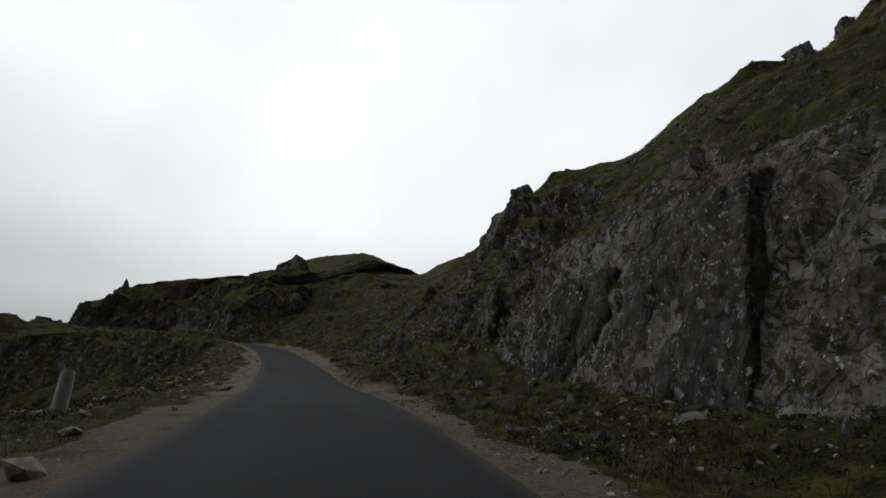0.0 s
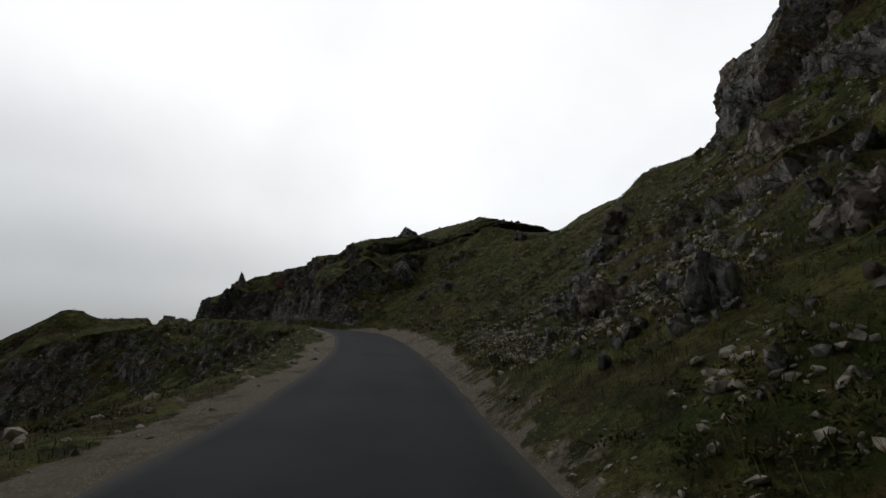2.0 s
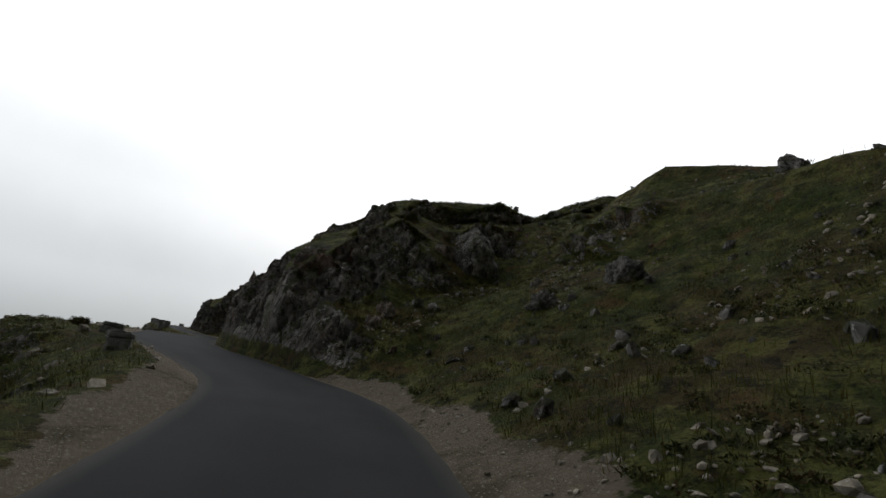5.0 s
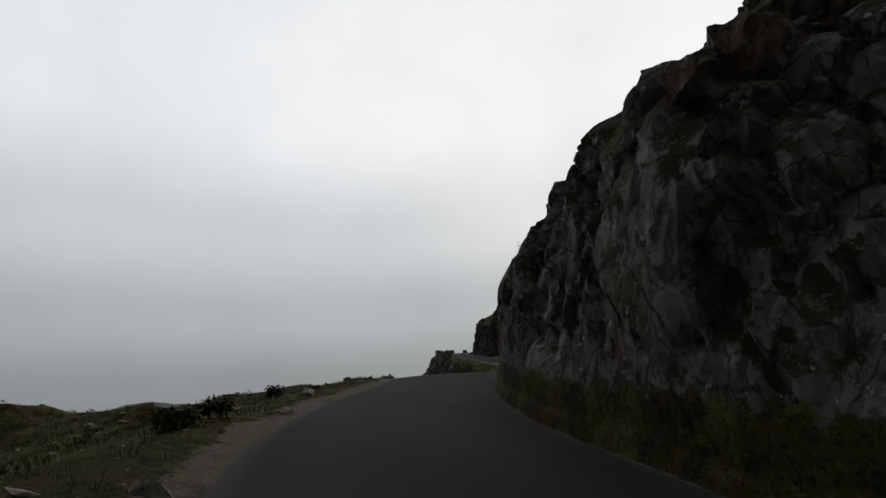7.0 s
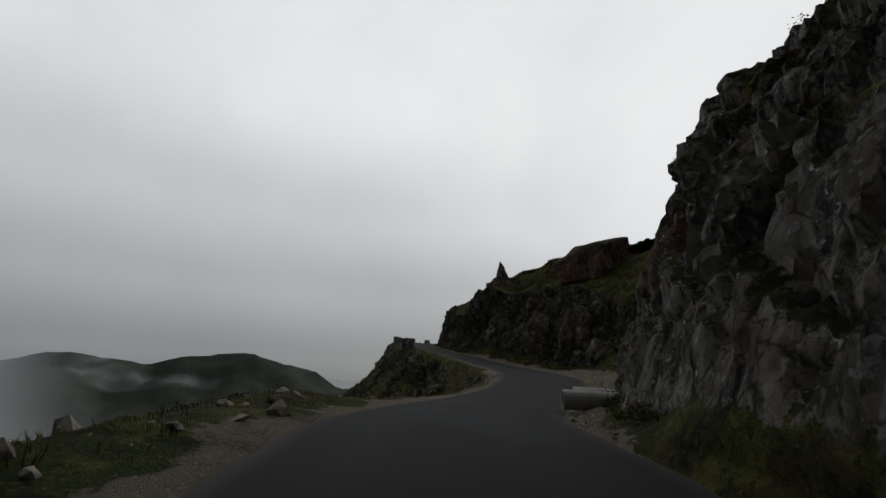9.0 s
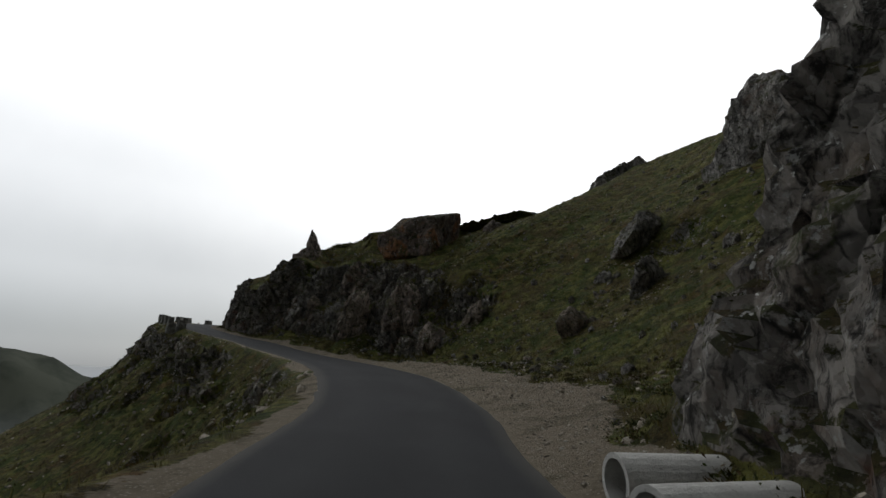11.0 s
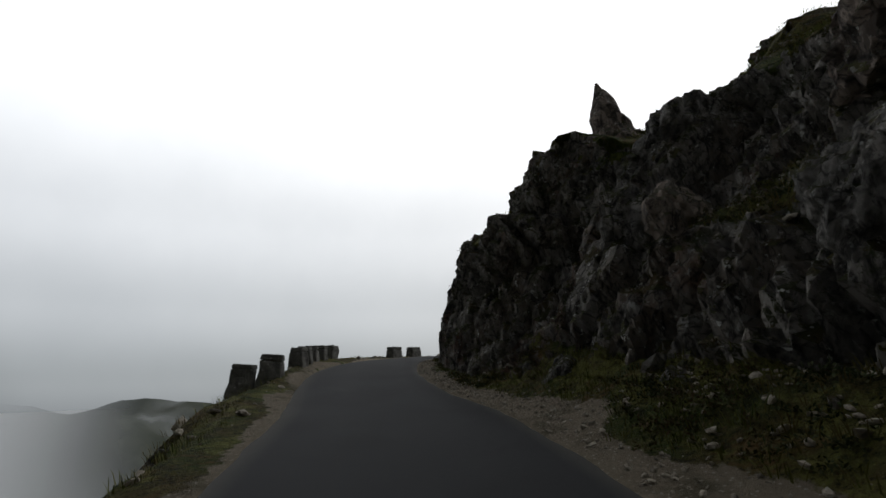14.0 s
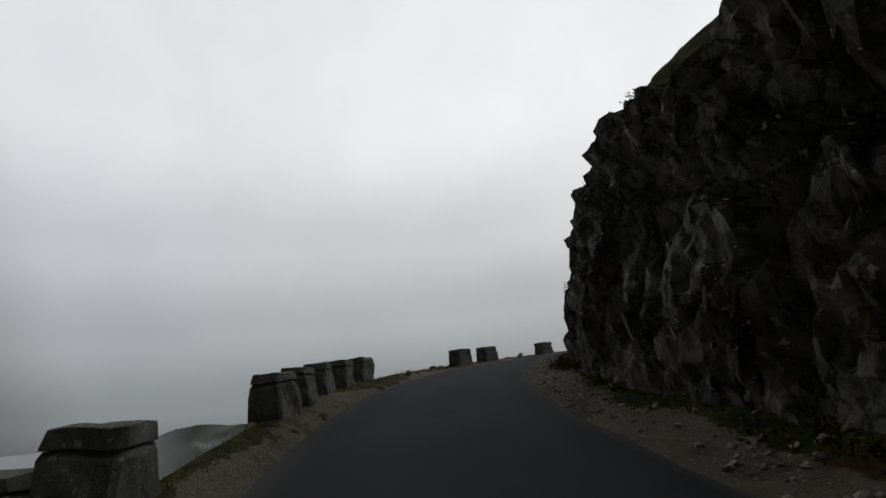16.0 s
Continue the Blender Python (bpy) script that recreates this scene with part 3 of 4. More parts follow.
station(DOWN, 106, -2, -0.01, -2.75, -0.18, -7, -4.27, -12, -7.4, -30, -16)
station(DOWN, 110, -2, -0.01, -2.75, -0.24, -6, -3.69, -12, -7.67, -30, -16)
station(DOWN, 114, -2, -0.01, -2.75, -0.29, -6, -3.94, -12, -7.93, -30, -16)
station(DOWN, 118, -2, -0.01, -2.75, -0.2, -6, -4, -9, -6.43, -12, -8.49, -30, -18.6)
station(DOWN, 122, -2, 0, -2.75, -0.07, -5, -3, -9, -7, -30, -22)
station(DOWN, 126, -2, 0, -2.75, -0.04, -5, -3, -9, -7, -30, -22)
station(DOWN, 130, -2, 0, -2.75, -0.01, -3.25, -0.49, -5, -3, -9, -7, -30, -22)
station(DOWN, 134, -2, 0, -2.75, 0.01, -3.25, -0.36, -5, -3, -9, -7, -30, -22)
station(DOWN, 138, -2, 0, -3.25, 0.15, -5, -2.5, -9, -7, -30, -22)
station(DOWN, 142, -2.25, 0.08, -2.75, 0.27, -3.75, -0.38, -5, -2.5, -9, -7, -30, -22)
station(DOWN, 146, -2.25, 0.08, -2.75, 0.3, -3.75, -0.3, -5, -2.5, -9, -7, -30, -22)
station(DOWN, 150, -2.25, 0.08, -3, 0.3, -3.75, -0.15, -5, -2.5, -9, -7, -30, -22)
station(DOWN, 156, -2.25, 0.06, -3.5, 0.22, -5, -2.64, -9, -7, -30, -22)
station(DOWN, 164, -2.25, 0.05, -3, 0.25, -3.5, 0.04, -5, -2.82, -9, -7, -30, -22)
station(DOWN, 172, -2.25, 0.03, -3, 0.2, -3.5, -0.13, -5, -3, -9, -7, -30, -22)


def mesh_object(name, verts, faces, mat, smooth=False):
    me = bpy.data.meshes.new(name)
    me.from_pydata([tuple(v) for v in verts], [], faces)
    me.materials.append(mat)
    if smooth:
        me.shade_smooth()
    return new(name, me)


def road_frame(s):
    c = np.stack([np.interp(s, ARC, LINE[:, k]) for k in range(4)], -1)
    r = np.stack([np.interp(s, ARC, RIGHT[:, k]) for k in range(2)], -1)
    return c, r / np.linalg.norm(r, axis=-1, keepdims=True)


def smoothstep(x, a, b):
    u = np.clip((x - a) / (b - a), 0, 1)
    return u * u * (3 - 2 * u)


ROCKY = ([0, 13, 31, 35, 50, 56, 68, 72, 94, 98, 104, 118, 121, 126, 172], [0.1, 0.45, 0.45, 0.1, 0.05, -0.5, -0.4, 0.4, 0.4, -0.2, -0.5, -0.45, 0.1, 0.3, 0.35])
ROCKY_LEFT = ([0, 42, 50, 78, 86, 98, 104, 172], [-0.2, -0.2, 0.8, 0.8, -0.2, -0.1, 0.0, 0.1])
TURF_FROM = ([0, 14, 22, 24, 31, 38, 70, 80, 100, 122, 130, 140, 172], [3.8, 3.9, 4.0, 6.0, 6.0, 9, 10, 14, 10, 6.5, 7.0, 8, 9])
TURF_GAIN = ([0, 30, 36, 182], [1.4, 1.4, 0.6, 0.6])
FRACTURED = ([0, 12, 17, 29, 33, 68, 72, 86, 100, 110], [1, 0.8, 0.2, 0.2, 1, 1, 0.65, 0.65, 0.6, 1])
TRIM = ([0, 88, 91, 95, 99, 136, 140, 153, 160, 182], [0, 0, 0.35, 0.4, 0, 0, 0.85, 0.85, 0.5, 0.5])
GRAVEL_RIGHT = ([0, 20, 45, 60, 70, 74, 90, 93, 99, 103, 116, 124, 136, 145, 172], [0.5, 0.5, 0.55, 0.65, 0.5, 0.2, 0.2, 0.6, 0.8, 2.2, 2.0, 0.8, 0.5, 0.5, 0.4])
GRAVEL_LEFT = ([0, 40, 60, 72, 80, 90, 96, 100, 150, 172], [0.8, 0.8, 0.6, 0.4, 0.35, 0.4, 0.4, 0.2, 0.15, 0.2])


def blocks(v):
    """How far fractured rock stands out at a place: broken blocks with tilted faces, at two sizes, and a fine grain."""
    out = 0.0
    for size, tall, amount in ((0.3, 0.75, 0.9), (0.8, 0.55, 0.62), (1.9, 0.6, 0.34), (4.3, 0.8, 0.13)):
        q = Vector((v.x, v.y, v.z * tall)) * size
        w = q * 1.3
        q += Vector((noise.noise(w), noise.noise(w + Vector((3, 0, 0))), noise.noise(w + Vector((0, 3, 0))))) * 0.16
        d, at = noise.voronoi(q)
        c = at[0]
        tilt = Vector((noise.noise(c * 5.1), noise.noise(c * 5.1 + Vector((4, 1, 0))), noise.noise(c * 5.1 + Vector((0, 2, 7)))))
        out += amount * (0.9 * noise.noise(c * 3.7) + 1.2 * tilt.dot(q - c) - 0.6 * (1 - min(1.0, (d[1] - d[0]) / 0.1)))
    return out + 0.13 * noise.fractal(v * 0.9, 0.9, 2.1, 4) + 0.06 * noise.noise(v * 4.6)


def loft(name, table, side, ds, n, power, reach):
    """Land on one side of the road, from its cross-sections: ledges, fractured rock and hummocks stand out of the surface."""
    at = np.array([q[0] for q in table], float)
    prof = []
    for s, p in table:
        rim = np.interp(s, ARC, LINE[:, 3]) / 2 - (np.interp(s, *TRIM) if side > 0 else 0)
        half = edge(s, side)
        p = p[np.abs(p[:, 0]) > rim + 0.05]
        p = p + np.stack([side * (half - rim) * np.exp(-(np.abs(p[:, 0]) - rim) / 2.5), 0 * p[:, 0]], 1)
        p = np.vstack([[side * (half - 0.3), -0.1], [side * (half + 0.04), 0.0], p])
        p = np.vstack([p, p[-1] + [side * 6, -1.5], p[-1] + [side * 16, -11]])
        k = np.r_[0, np.cumsum(np.hypot(*np.diff(p, axis=0).T))]
        u = np.linspace(0, 1, n) ** power * min(k[-1], reach)
        prof.append(np.stack([np.interp(u, k, p[:, 0]), np.interp(u, k, p[:, 1])], 1))
    prof = np.array(prof)
    fine = (np.arange(at[0], at[-1], ds / 2) if side > 0 else np.arange(at[0], at[-1], ds))
    sv = np.array([s for k, s in enumerate(fine) if side < 0 or k % 2 == 0 or 70 < s < 96 or 119 < s < 152])
    lat = np.stack([np.interp(sv, at, prof[:, j, 0]) for j in range(n)], 1)
    hgt = np.stack([np.interp(sv, at, prof[:, j, 1]) for j in range(n)], 1)
    c, r = road_frame(sv)
    pos = np.empty((len(sv), n, 3))
    pos[..., :2] = c[:, None, :2] + r[:, None] * lat[..., None]
    pos[..., 2] = c[:, None, 2] + hgt
    across, along = np.gradient(pos, axis=1), np.gradient(pos, axis=0)
    nor = np.cross(along, across) * -side
    nor /= np.linalg.norm(nor, axis=-1, keepdims=True) + 1e-9
    nor[nor[..., 2] < 0] *= -1
    steep = np.degrees(np.arccos(np.clip(nor[..., 2], 0, 1)))
    half = edge(sv, side)[:, None]
    off = np.abs(lat) - half
    run = np.hypot(off, hgt)
    flat = pos.reshape(-1, 3)
    patch = np.array([noise.noise(Vector(p) * 0.16) + 0.6 * noise.noise(Vector(p) * 0.5) for p in flat]).reshape(lat.shape)
    zone = np.interp(sv, *ROCKY)[:, None] - np.interp(sv, *TURF_GAIN)[:, None] * smoothstep(hgt - np.interp(sv, *TURF_FROM)[:, None], 0, 2.5) if side > 0 else np.interp(sv, *ROCKY_LEFT)[:, None]
    rock = np.clip(0.5 + (steep - 50) / 24 + 0.7 * patch + 0.8 * zone, 0, 1) * smoothstep(run, 0.3, 1.0)
    width = np.interp(sv, *(GRAVEL_RIGHT if side > 0 else GRAVEL_LEFT))[:, None]
    wob = np.array([noise.noise(Vector(p) * 0.5) for p in flat]).reshape(lat.shape)
    gravel = np.clip(1.0 - (off - width - 0.6 * wob) / 0.5, 0, 1) * (1 - smoothstep(steep, 26, 44)) * (1 - smoothstep(hgt, 0.45, 0.9))
    rough = np.clip(np.array([blocks(Vector(p)) for p in flat]).reshape(lat.shape), -1.2, 0.5)
    hum = np.array([0.6 * noise.noise(Vector(p) * 0.9) + 0.3 * noise.noise(Vector(p) * 2.7) for p in flat]).reshape(lat.shape)
    free = smoothstep(run, 0.4, 1.8)
    hard = smoothstep(rock, 0.35, 0.6)
    move = free * (hard * rough * np.clip(0.4 + run * 0.12, 0.4, 1.0) * (1 - (1 - np.interp(sv, *FRACTURED)[:, None]) * (1 - smoothstep(hgt, 6, 8))) + (1 - hard) * 0.22 * hum) + 0.03 * wob * smoothstep(off, 0.05, 0.4)
    pos += nor * move[..., None]
    over = half - 0.1 - np.einsum("ijk,ik->ij", pos[..., :2] - c[:, None, :2], r) * side
    pos[..., :2] += (r[:, None] * side) * np.clip(np.where(run > 0.2, over + 0.25, 0), 0, 2)[..., None]
    face = np.cross(np.gradient(pos, axis=0), np.gradient(pos, axis=1)) * -side
    face /= np.linalg.norm(face, axis=-1, keepdims=True) + 1e-9
    rock = np.clip(rock - 0.4 * smoothstep(np.abs(face[..., 2]), 0.7, 0.9), 0, 1)
    slant = np.degrees(np.arccos(np.clip(np.abs(face[..., 2]), 0, 1)))
    m = len(sv)
    faces = [(i * n + j, i * n + j + 1, (i + 1) * n + j + 1, (i + 1) * n + j) for i in range(m - 1) for j in range(n - 1)]
    if side < 0:
        faces = [f[::-1] for f in faces]
    ob = mesh_object(name, pos.reshape(-1, 3), faces, M_HILL)
    for key, value in (("rock", rock), ("gravel", gravel)):
        ob.data.attributes.new(key, "FLOAT", "POINT").data.foreach_set("value", value.ravel().astype(np.float32))
    return ob, pos, slant, rock, gravel, off, sv


hillside, H_POS, H_SLANT, H_ROCK, H_GRAVEL, H_OFF, H_S = loft("hillside", UP, 1, 0.2, 230, 1.5, 90)
tagged(hillside, "steep mountainside of grey rock, heather and rough grass above the road", "hillside", kind="structure")
bank, B_POS, _, _, B_GRAVEL, B_OFF, B_S = loft("embankment", DOWN, -1, 0.3, 100, 1.6, 60)
tagged(bank, "grassy verge and rocky bank falling away below the road", "embankment", kind="structure")

# the road: slightly cambered asphalt with ragged edges
sv = np.arange(0, ARC[-1], 0.4)
cc, rr = road_frame(sv)
cols = np.linspace(-1, 1, 25)
rv, dust, track = [], [], []
for i, s in enumerate(sv):
    for k, u in enumerate(cols):
        ragged = 0.09 * noise.noise(Vector((s * 0.9, 3 * np.sign(u), 0))) + 0.05 * noise.noise(Vector((s * 3.1, 9 * np.sign(u), 0)))
        lat = u * edge(s, u) + (abs(u) == 1) * np.sign(u) * (0.06 + ragged)
        z = cc[i, 2] + 0.035 + 0.05 * (1 - u * u) - 0.05 * (abs(u) == 1) + 0.012 * noise.noise(Vector((s * 0.4, u * 2, 5)))
        rv.append((cc[i, 0] + rr[i, 0] * lat, cc[i, 1] + rr[i, 1] * lat, z))
        track.append(math.exp(-((abs(u) - 0.45) / 0.16) ** 2))
        dust.append(max(0.0, abs(u) - 0.84) * 3.0)
k = len(cols)
road = mesh_object("road", rv, [(i * k + j, i * k + j + 1, (i + 1) * k + j + 1, (i + 1) * k + j) for i in range(len(sv) - 1) for j in range(k - 1)], M_ASPHALT, True)
road.data.attributes.new("dust", "FLOAT", "POINT").data.foreach_set("value", np.array(dust, np.float32))
road.data.attributes.new("track", "FLOAT", "POINT").data.foreach_set("value", np.array(track, np.float32))
tagged(road, "narrow dark asphalt mountain road without markings", "road", kind="structure")

# valley floor out to the horizon, and the ridges across the valley
gv, gf = [], []
rings, spokes = [0, 60, 120, 200, 320, 520, 900, 1600, 3200], 72
for i, q in enumerate(rings):
    for j in range(spokes):
        a = 2 * math.pi * j / spokes
        x, y = -40 + q * math.cos(a), 55 + q * math.sin(a)
        gv.append((x, y, -48 - 14 * noise.noise(Vector((x, y, 0)) * 0.006) + 8 * noise.noise(Vector((x, y, 4)) * 0.02)))
for i in range(len(rings) - 1):
    for j in range(spokes):
        a, b = i * spokes + j, i * spokes + (j + 1) % spokes
        gf.append((a, a + spokes, b + spokes, b))
tagged(mesh_object("ground", gv, gf, M_VALLEY, True), "valley floor far below, coloured pale to imitate low mist", "ground", kind="structure")


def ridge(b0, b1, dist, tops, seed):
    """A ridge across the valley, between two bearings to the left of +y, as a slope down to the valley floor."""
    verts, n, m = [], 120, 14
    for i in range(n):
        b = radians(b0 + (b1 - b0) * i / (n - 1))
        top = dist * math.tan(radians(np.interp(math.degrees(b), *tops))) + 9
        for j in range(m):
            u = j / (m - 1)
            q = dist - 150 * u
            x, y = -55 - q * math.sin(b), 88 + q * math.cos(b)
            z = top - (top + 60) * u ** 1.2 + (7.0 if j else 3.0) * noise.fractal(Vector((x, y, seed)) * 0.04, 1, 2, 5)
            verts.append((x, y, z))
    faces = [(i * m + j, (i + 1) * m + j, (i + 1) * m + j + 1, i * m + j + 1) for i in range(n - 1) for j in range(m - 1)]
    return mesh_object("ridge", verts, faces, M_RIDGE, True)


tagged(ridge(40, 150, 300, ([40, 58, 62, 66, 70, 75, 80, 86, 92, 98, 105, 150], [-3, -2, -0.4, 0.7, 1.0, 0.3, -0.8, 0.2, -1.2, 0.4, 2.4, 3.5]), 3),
       "grey-green ridge across the valley, its mist imitated by fading transparency", "mountain ridge", kind="structure")
# ---- rocks ----
def part(name, bm, mat, parent, label=""):
    """Links a bmesh as one mesh object under a thing or a part."""
    me = bpy.data.meshes.new(name)
    bm.to_mesh(me)
    bm.free()
    me.materials.append(mat)
    ob = new(name, me)
    ob.parent = parent
    if label:
        tagged(ob, label)
    return ob


def rock_mesh(name, mat, seed, size, planes=16, subdiv=4, rough=0.09, grain=2.2, point=0.0, sides=(), chip=0.6):
    """A rock with flat broken faces and worn edges, size metres along each axis, standing on its base."""
    rnd = random.Random(seed)
    cuts = []
    for _ in range(planes):
        v = Vector((rnd.gauss(0, 1), rnd.gauss(0, 1), rnd.gauss(0, 0.8))).normalized()
        cuts.append((v, rnd.uniform(0.55, 0.88)))
    if sides:
        cuts = cuts[:4] + [(Vector(q[:3]).normalized(), q[3]) for q in sides]
    cuts.append((Vector((0, 0, -1)), 0.55))
    bm = bmesh.new()
    bmesh.ops.create_icosphere(bm, subdivisions=subdiv, radius=1)
    shift = Vector((seed * 1.7 % 11, seed * 0.9 % 7, seed * 2.3 % 13))
    sx, sy, sz = size
    for v in bm.verts:
        d = v.co.normalized()
        r = 1.15
        for n, k in cuts:
            c = d.dot(n)
            if c > 0.05:
                r = min(r, k / c)
        p = d * r
        w = Vector((p.x * sx, p.y * sy, p.z * sz)) * 0.5
        q = Vector((w.x, w.y, w.z * 0.6)) * (grain / max(size) * 1.6) + shift
        cell = noise.voronoi(q * 1.3)[0]
        w += d * min(size) * (rough * noise.fractal(q * 1.5, 0.9, 2.0, 5) + 0.9 * rough * (min(cell[1] - cell[0], 0.4) - 0.2))
        w += d * 0.17 * chip * (1 + 3 * rough) * min(size) ** 0.6 * blocks(w * 1.3 + shift * 3)
        if point:
            u = max(0.0, w.z / (sz * 0.5))
            w.x *= 1 - point * u
            w.y *= 1 - point * u
        v.co = w
    low = min(v.co.z for v in bm.verts)
    for v in bm.verts:
        v.co.z -= low
    me = bpy.data.meshes.new(name)
    bm.to_mesh(me)
    bm.free()
    me.materials.append(mat)
    return me


def place_rock(name, mat, seed, s, lat, h, size, turn=(0, 0, 0), label="", category="rock", group="", **more):
    """A rock whose base stands at h over the road (or, with None, sunk a little into the land), s metres along it and lat from its middle. turn: degrees from the road's heading."""
    x, y, z = on_road(s, lat, 0 if h is None else h)
    if h is None:
        z = seat(x, y) - 0.38 * size[2]
    c, r = road_frame(np.array([s]))
    heading = math.degrees(math.atan2(r[0][1], r[0][0]))
    ob = new(name, rock_mesh(name, mat, seed, size, **more))
    ob.matrix_world = pose(x, y, z, turn[0], turn[1], heading + turn[2])
    return tagged(ob, label, category, group)


def seat(x, y):
    """Height of the land under a place."""
    best = None
    for land in (H_POS, B_POS):
        flat = land.reshape(-1, 3)
        gap = (flat[:, 0] - x) ** 2 + (flat[:, 1] - y) ** 2
        k = int(gap.argmin())
        if best is None or gap[k] < best[0]:
            best = (gap[k], flat[k, 2])
    return best[1]


# size: across the road, along it, up
FACE = ((-1, -0.05, 0.26, 0.62), (-0.2, 0, 1, 0.72), (0.1, -1, 0.1, 0.78), (0.1, 1, 0.1, 0.8), (1, 0, 0, 0.9))
place_rock("rock_slab", M_SLAB, 3, 22.3, 7.9, 0.0, (4.4, 5.4, 8.2), (0, 4, -3), "large smooth grey lichen-spotted rock slab beside the road", rough=0.03, subdiv=5, sides=FACE, chip=0.22)
place_rock("rock_slab", M_SLAB, 8, 26.7, 7.5, 0.0, (3.8, 3.8, 6.2), (0, 5, 6), "grey lichen-spotted rock slab beside a dark mossy crack", rough=0.04, subdiv=5, sides=FACE, chip=0.3)
place_rock("rock_slab", M_BROWN, 12, 18.5, 9.6, 0.2, (4.0, 5.5, 6.0), (0, 8, 4), "dark broken rock slab under hanging heather", rough=0.08, planes=12, subdiv=5)
place_rock("rock_outcrop", M_ROCK, 5, 34.4, 7.9, 2.3, (2.2, 2.2, 3.6), (8, 8, 20), "tall grey split rock column on the slope", rough=0.1)
place_rock("rock_outcrop", M_BROWN, 21, 49.0, 15.6, 10.2, (2.3, 2.3, 5.0), (0, -6, 10), "rugged grey-brown rock tower on the skyline", rough=0.13, subdiv=5)
place_rock("rock_outcrop", M_BROWN, 22, 51.0, 19.4, 12.0, (4.6, 5.0, 4.0), (0, 4, 40), "flat-topped layered rock outcrop on the skyline", rough=0.11, subdiv=5)
place_rock("rock_outcrop", M_ROCK, 24, 46.0, 13.3, 7.8, (2.6, 3.0, 4.0), (0, 10, 30), "rust-stained broken rock outcrop on the slope", rough=0.13)
for seed, s, lat, h, size, what in (
    (26, 37.2, 6.4, 2.2, (1.8, 2.0, 1.8), "pale brown fractured rock jutting from the scree"),
    (27, 39.6, 8.6, 4.0, (2.2, 2.0, 2.0), "grey fractured rock jutting from the scree"),
    (28, 42.6, 10.4, 5.2, (2.4, 2.2, 2.4), "pale brown broken rock among the scree"),
    (29, 36.0, 9.6, 5.0, (2.6, 2.4, 3.0), "grey cracked rock face above the scree"),
    (30, 40.5, 5.6, 1.9, (1.0, 1.2, 0.9), "pale broken rock among the scree"),
):
    place_rock("rock_outcrop", M_PALE if "pale" in what else M_ROCK, seed, s, lat, h, size, (0, 10, seed * 23), what, rough=0.13, subdiv=4)
for seed, s, lat, size, what in (
    (131, 33.0, 29.5, (2.4, 2.2, 2.6), "dark square rock on the first crest"),
    (132, 31.2, 30.0, (1.8, 2.0, 2.0), "dark broken rock on the first crest"),
    (133, 45.0, 15.4, (2.6, 2.2, 2.4), "flat-topped grey rock on the skyline"),
    (134, 66.0, 14.8, (1.2, 1.2, 1.3), "lone grey rock standing on the crest"),
):
    place_rock("rock_outcrop", M_ROCK, seed, s, lat, None, size, (0, 4, seed * 31), what, rough=0.1, subdiv=4)
# the headland at the first bend
place_rock("rock_outcrop", M_BROWN, 31, 77.4, 8.7, 3.8, (3.6, 3.0, 3.8), (0, 8, 8), "dark square rock block topping the headland", rough=0.05, planes=9, subdiv=5)
place_rock("rock_outcrop", M_BROWN, 32, 79.6, 10.2, 6.1, (3.4, 2.6, 3.0), (0, 4, -6), "dark rock block split by deep cracks on the headland", rough=0.07, planes=10)
place_rock("rock_outcrop", M_BROWN, 37, 75.2, 4.2, 2.7, (2.6, 2.2, 3.0), (0, 10, -14), "brown rock face with rusty stains above the road", rough=0.06, planes=9, subdiv=5)
# the open slope after the gully
place_rock("rock_outcrop", M_ROCK, 45, 128.0, 30.5, 15.2, (5, 9, 3.6), (0, 0, 30), "low dark rock knoll on the skyline", rough=0.1)
place_rock("rock_outcrop", M_ROCK, 41, 125.0, 36.5, 19.2, (9, 7, 6.2), (0, 4, 24), "dark cracked rock knoll high on the slope", rough=0.06, planes=9, subdiv=5)
# the headland with the big boulder
place_rock("boulder", M_RUSTY, 51, 131.0, 14.3, 8.6, (9.0, 7.4, 8.4), (0, -4, 10), "huge dark brown boulder with orange stains on the crest", "boulder", rough=0.03, planes=2, subdiv=5, chip=0.25,
           sides=((-0.3, -0.1, 0.95, 0.5), (-0.95, -0.3, 0.3, 0.62), (0.05, -1, -0.12, 0.58), (0.97, -0.2, 0.05, 0.6), (0.3, 0.9, 0.2, 0.65), (-0.6, 0.1, 0.8, 0.6)))
place_rock("rock_outcrop", M_BROWN, 61, 144.8, 8.4, 5.4, (4.4, 4.2, 6.2), (0, 4, 10), "pale grey rock pyramid rising over the cliff", rough=0.08, subdiv=5, point=0.35)
place_rock("rock_outcrop", M_BROWN, 52, 126.6, 18.2, 10.8, (3.4, 2.6, 2.8), (0, 0, 10), "dark rounded rock beside the big boulder", rough=0.08)
place_rock("rock_outcrop", M_BROWN, 53, 134.2, 10.6, 5.6, (3.2, 3.0, 3.8), (0, 12, -20), "dark stepped rock below the big boulder", rough=0.1)
place_rock("rock_spike", M_BROWN, 54, 143.9, 9.0, 8.6, (1.9, 1.6, 4.6), (0, -4, 0), "dark pointed rock spike standing on the crest", "rock spike", rough=0.05, point=0.85, chip=0.3)
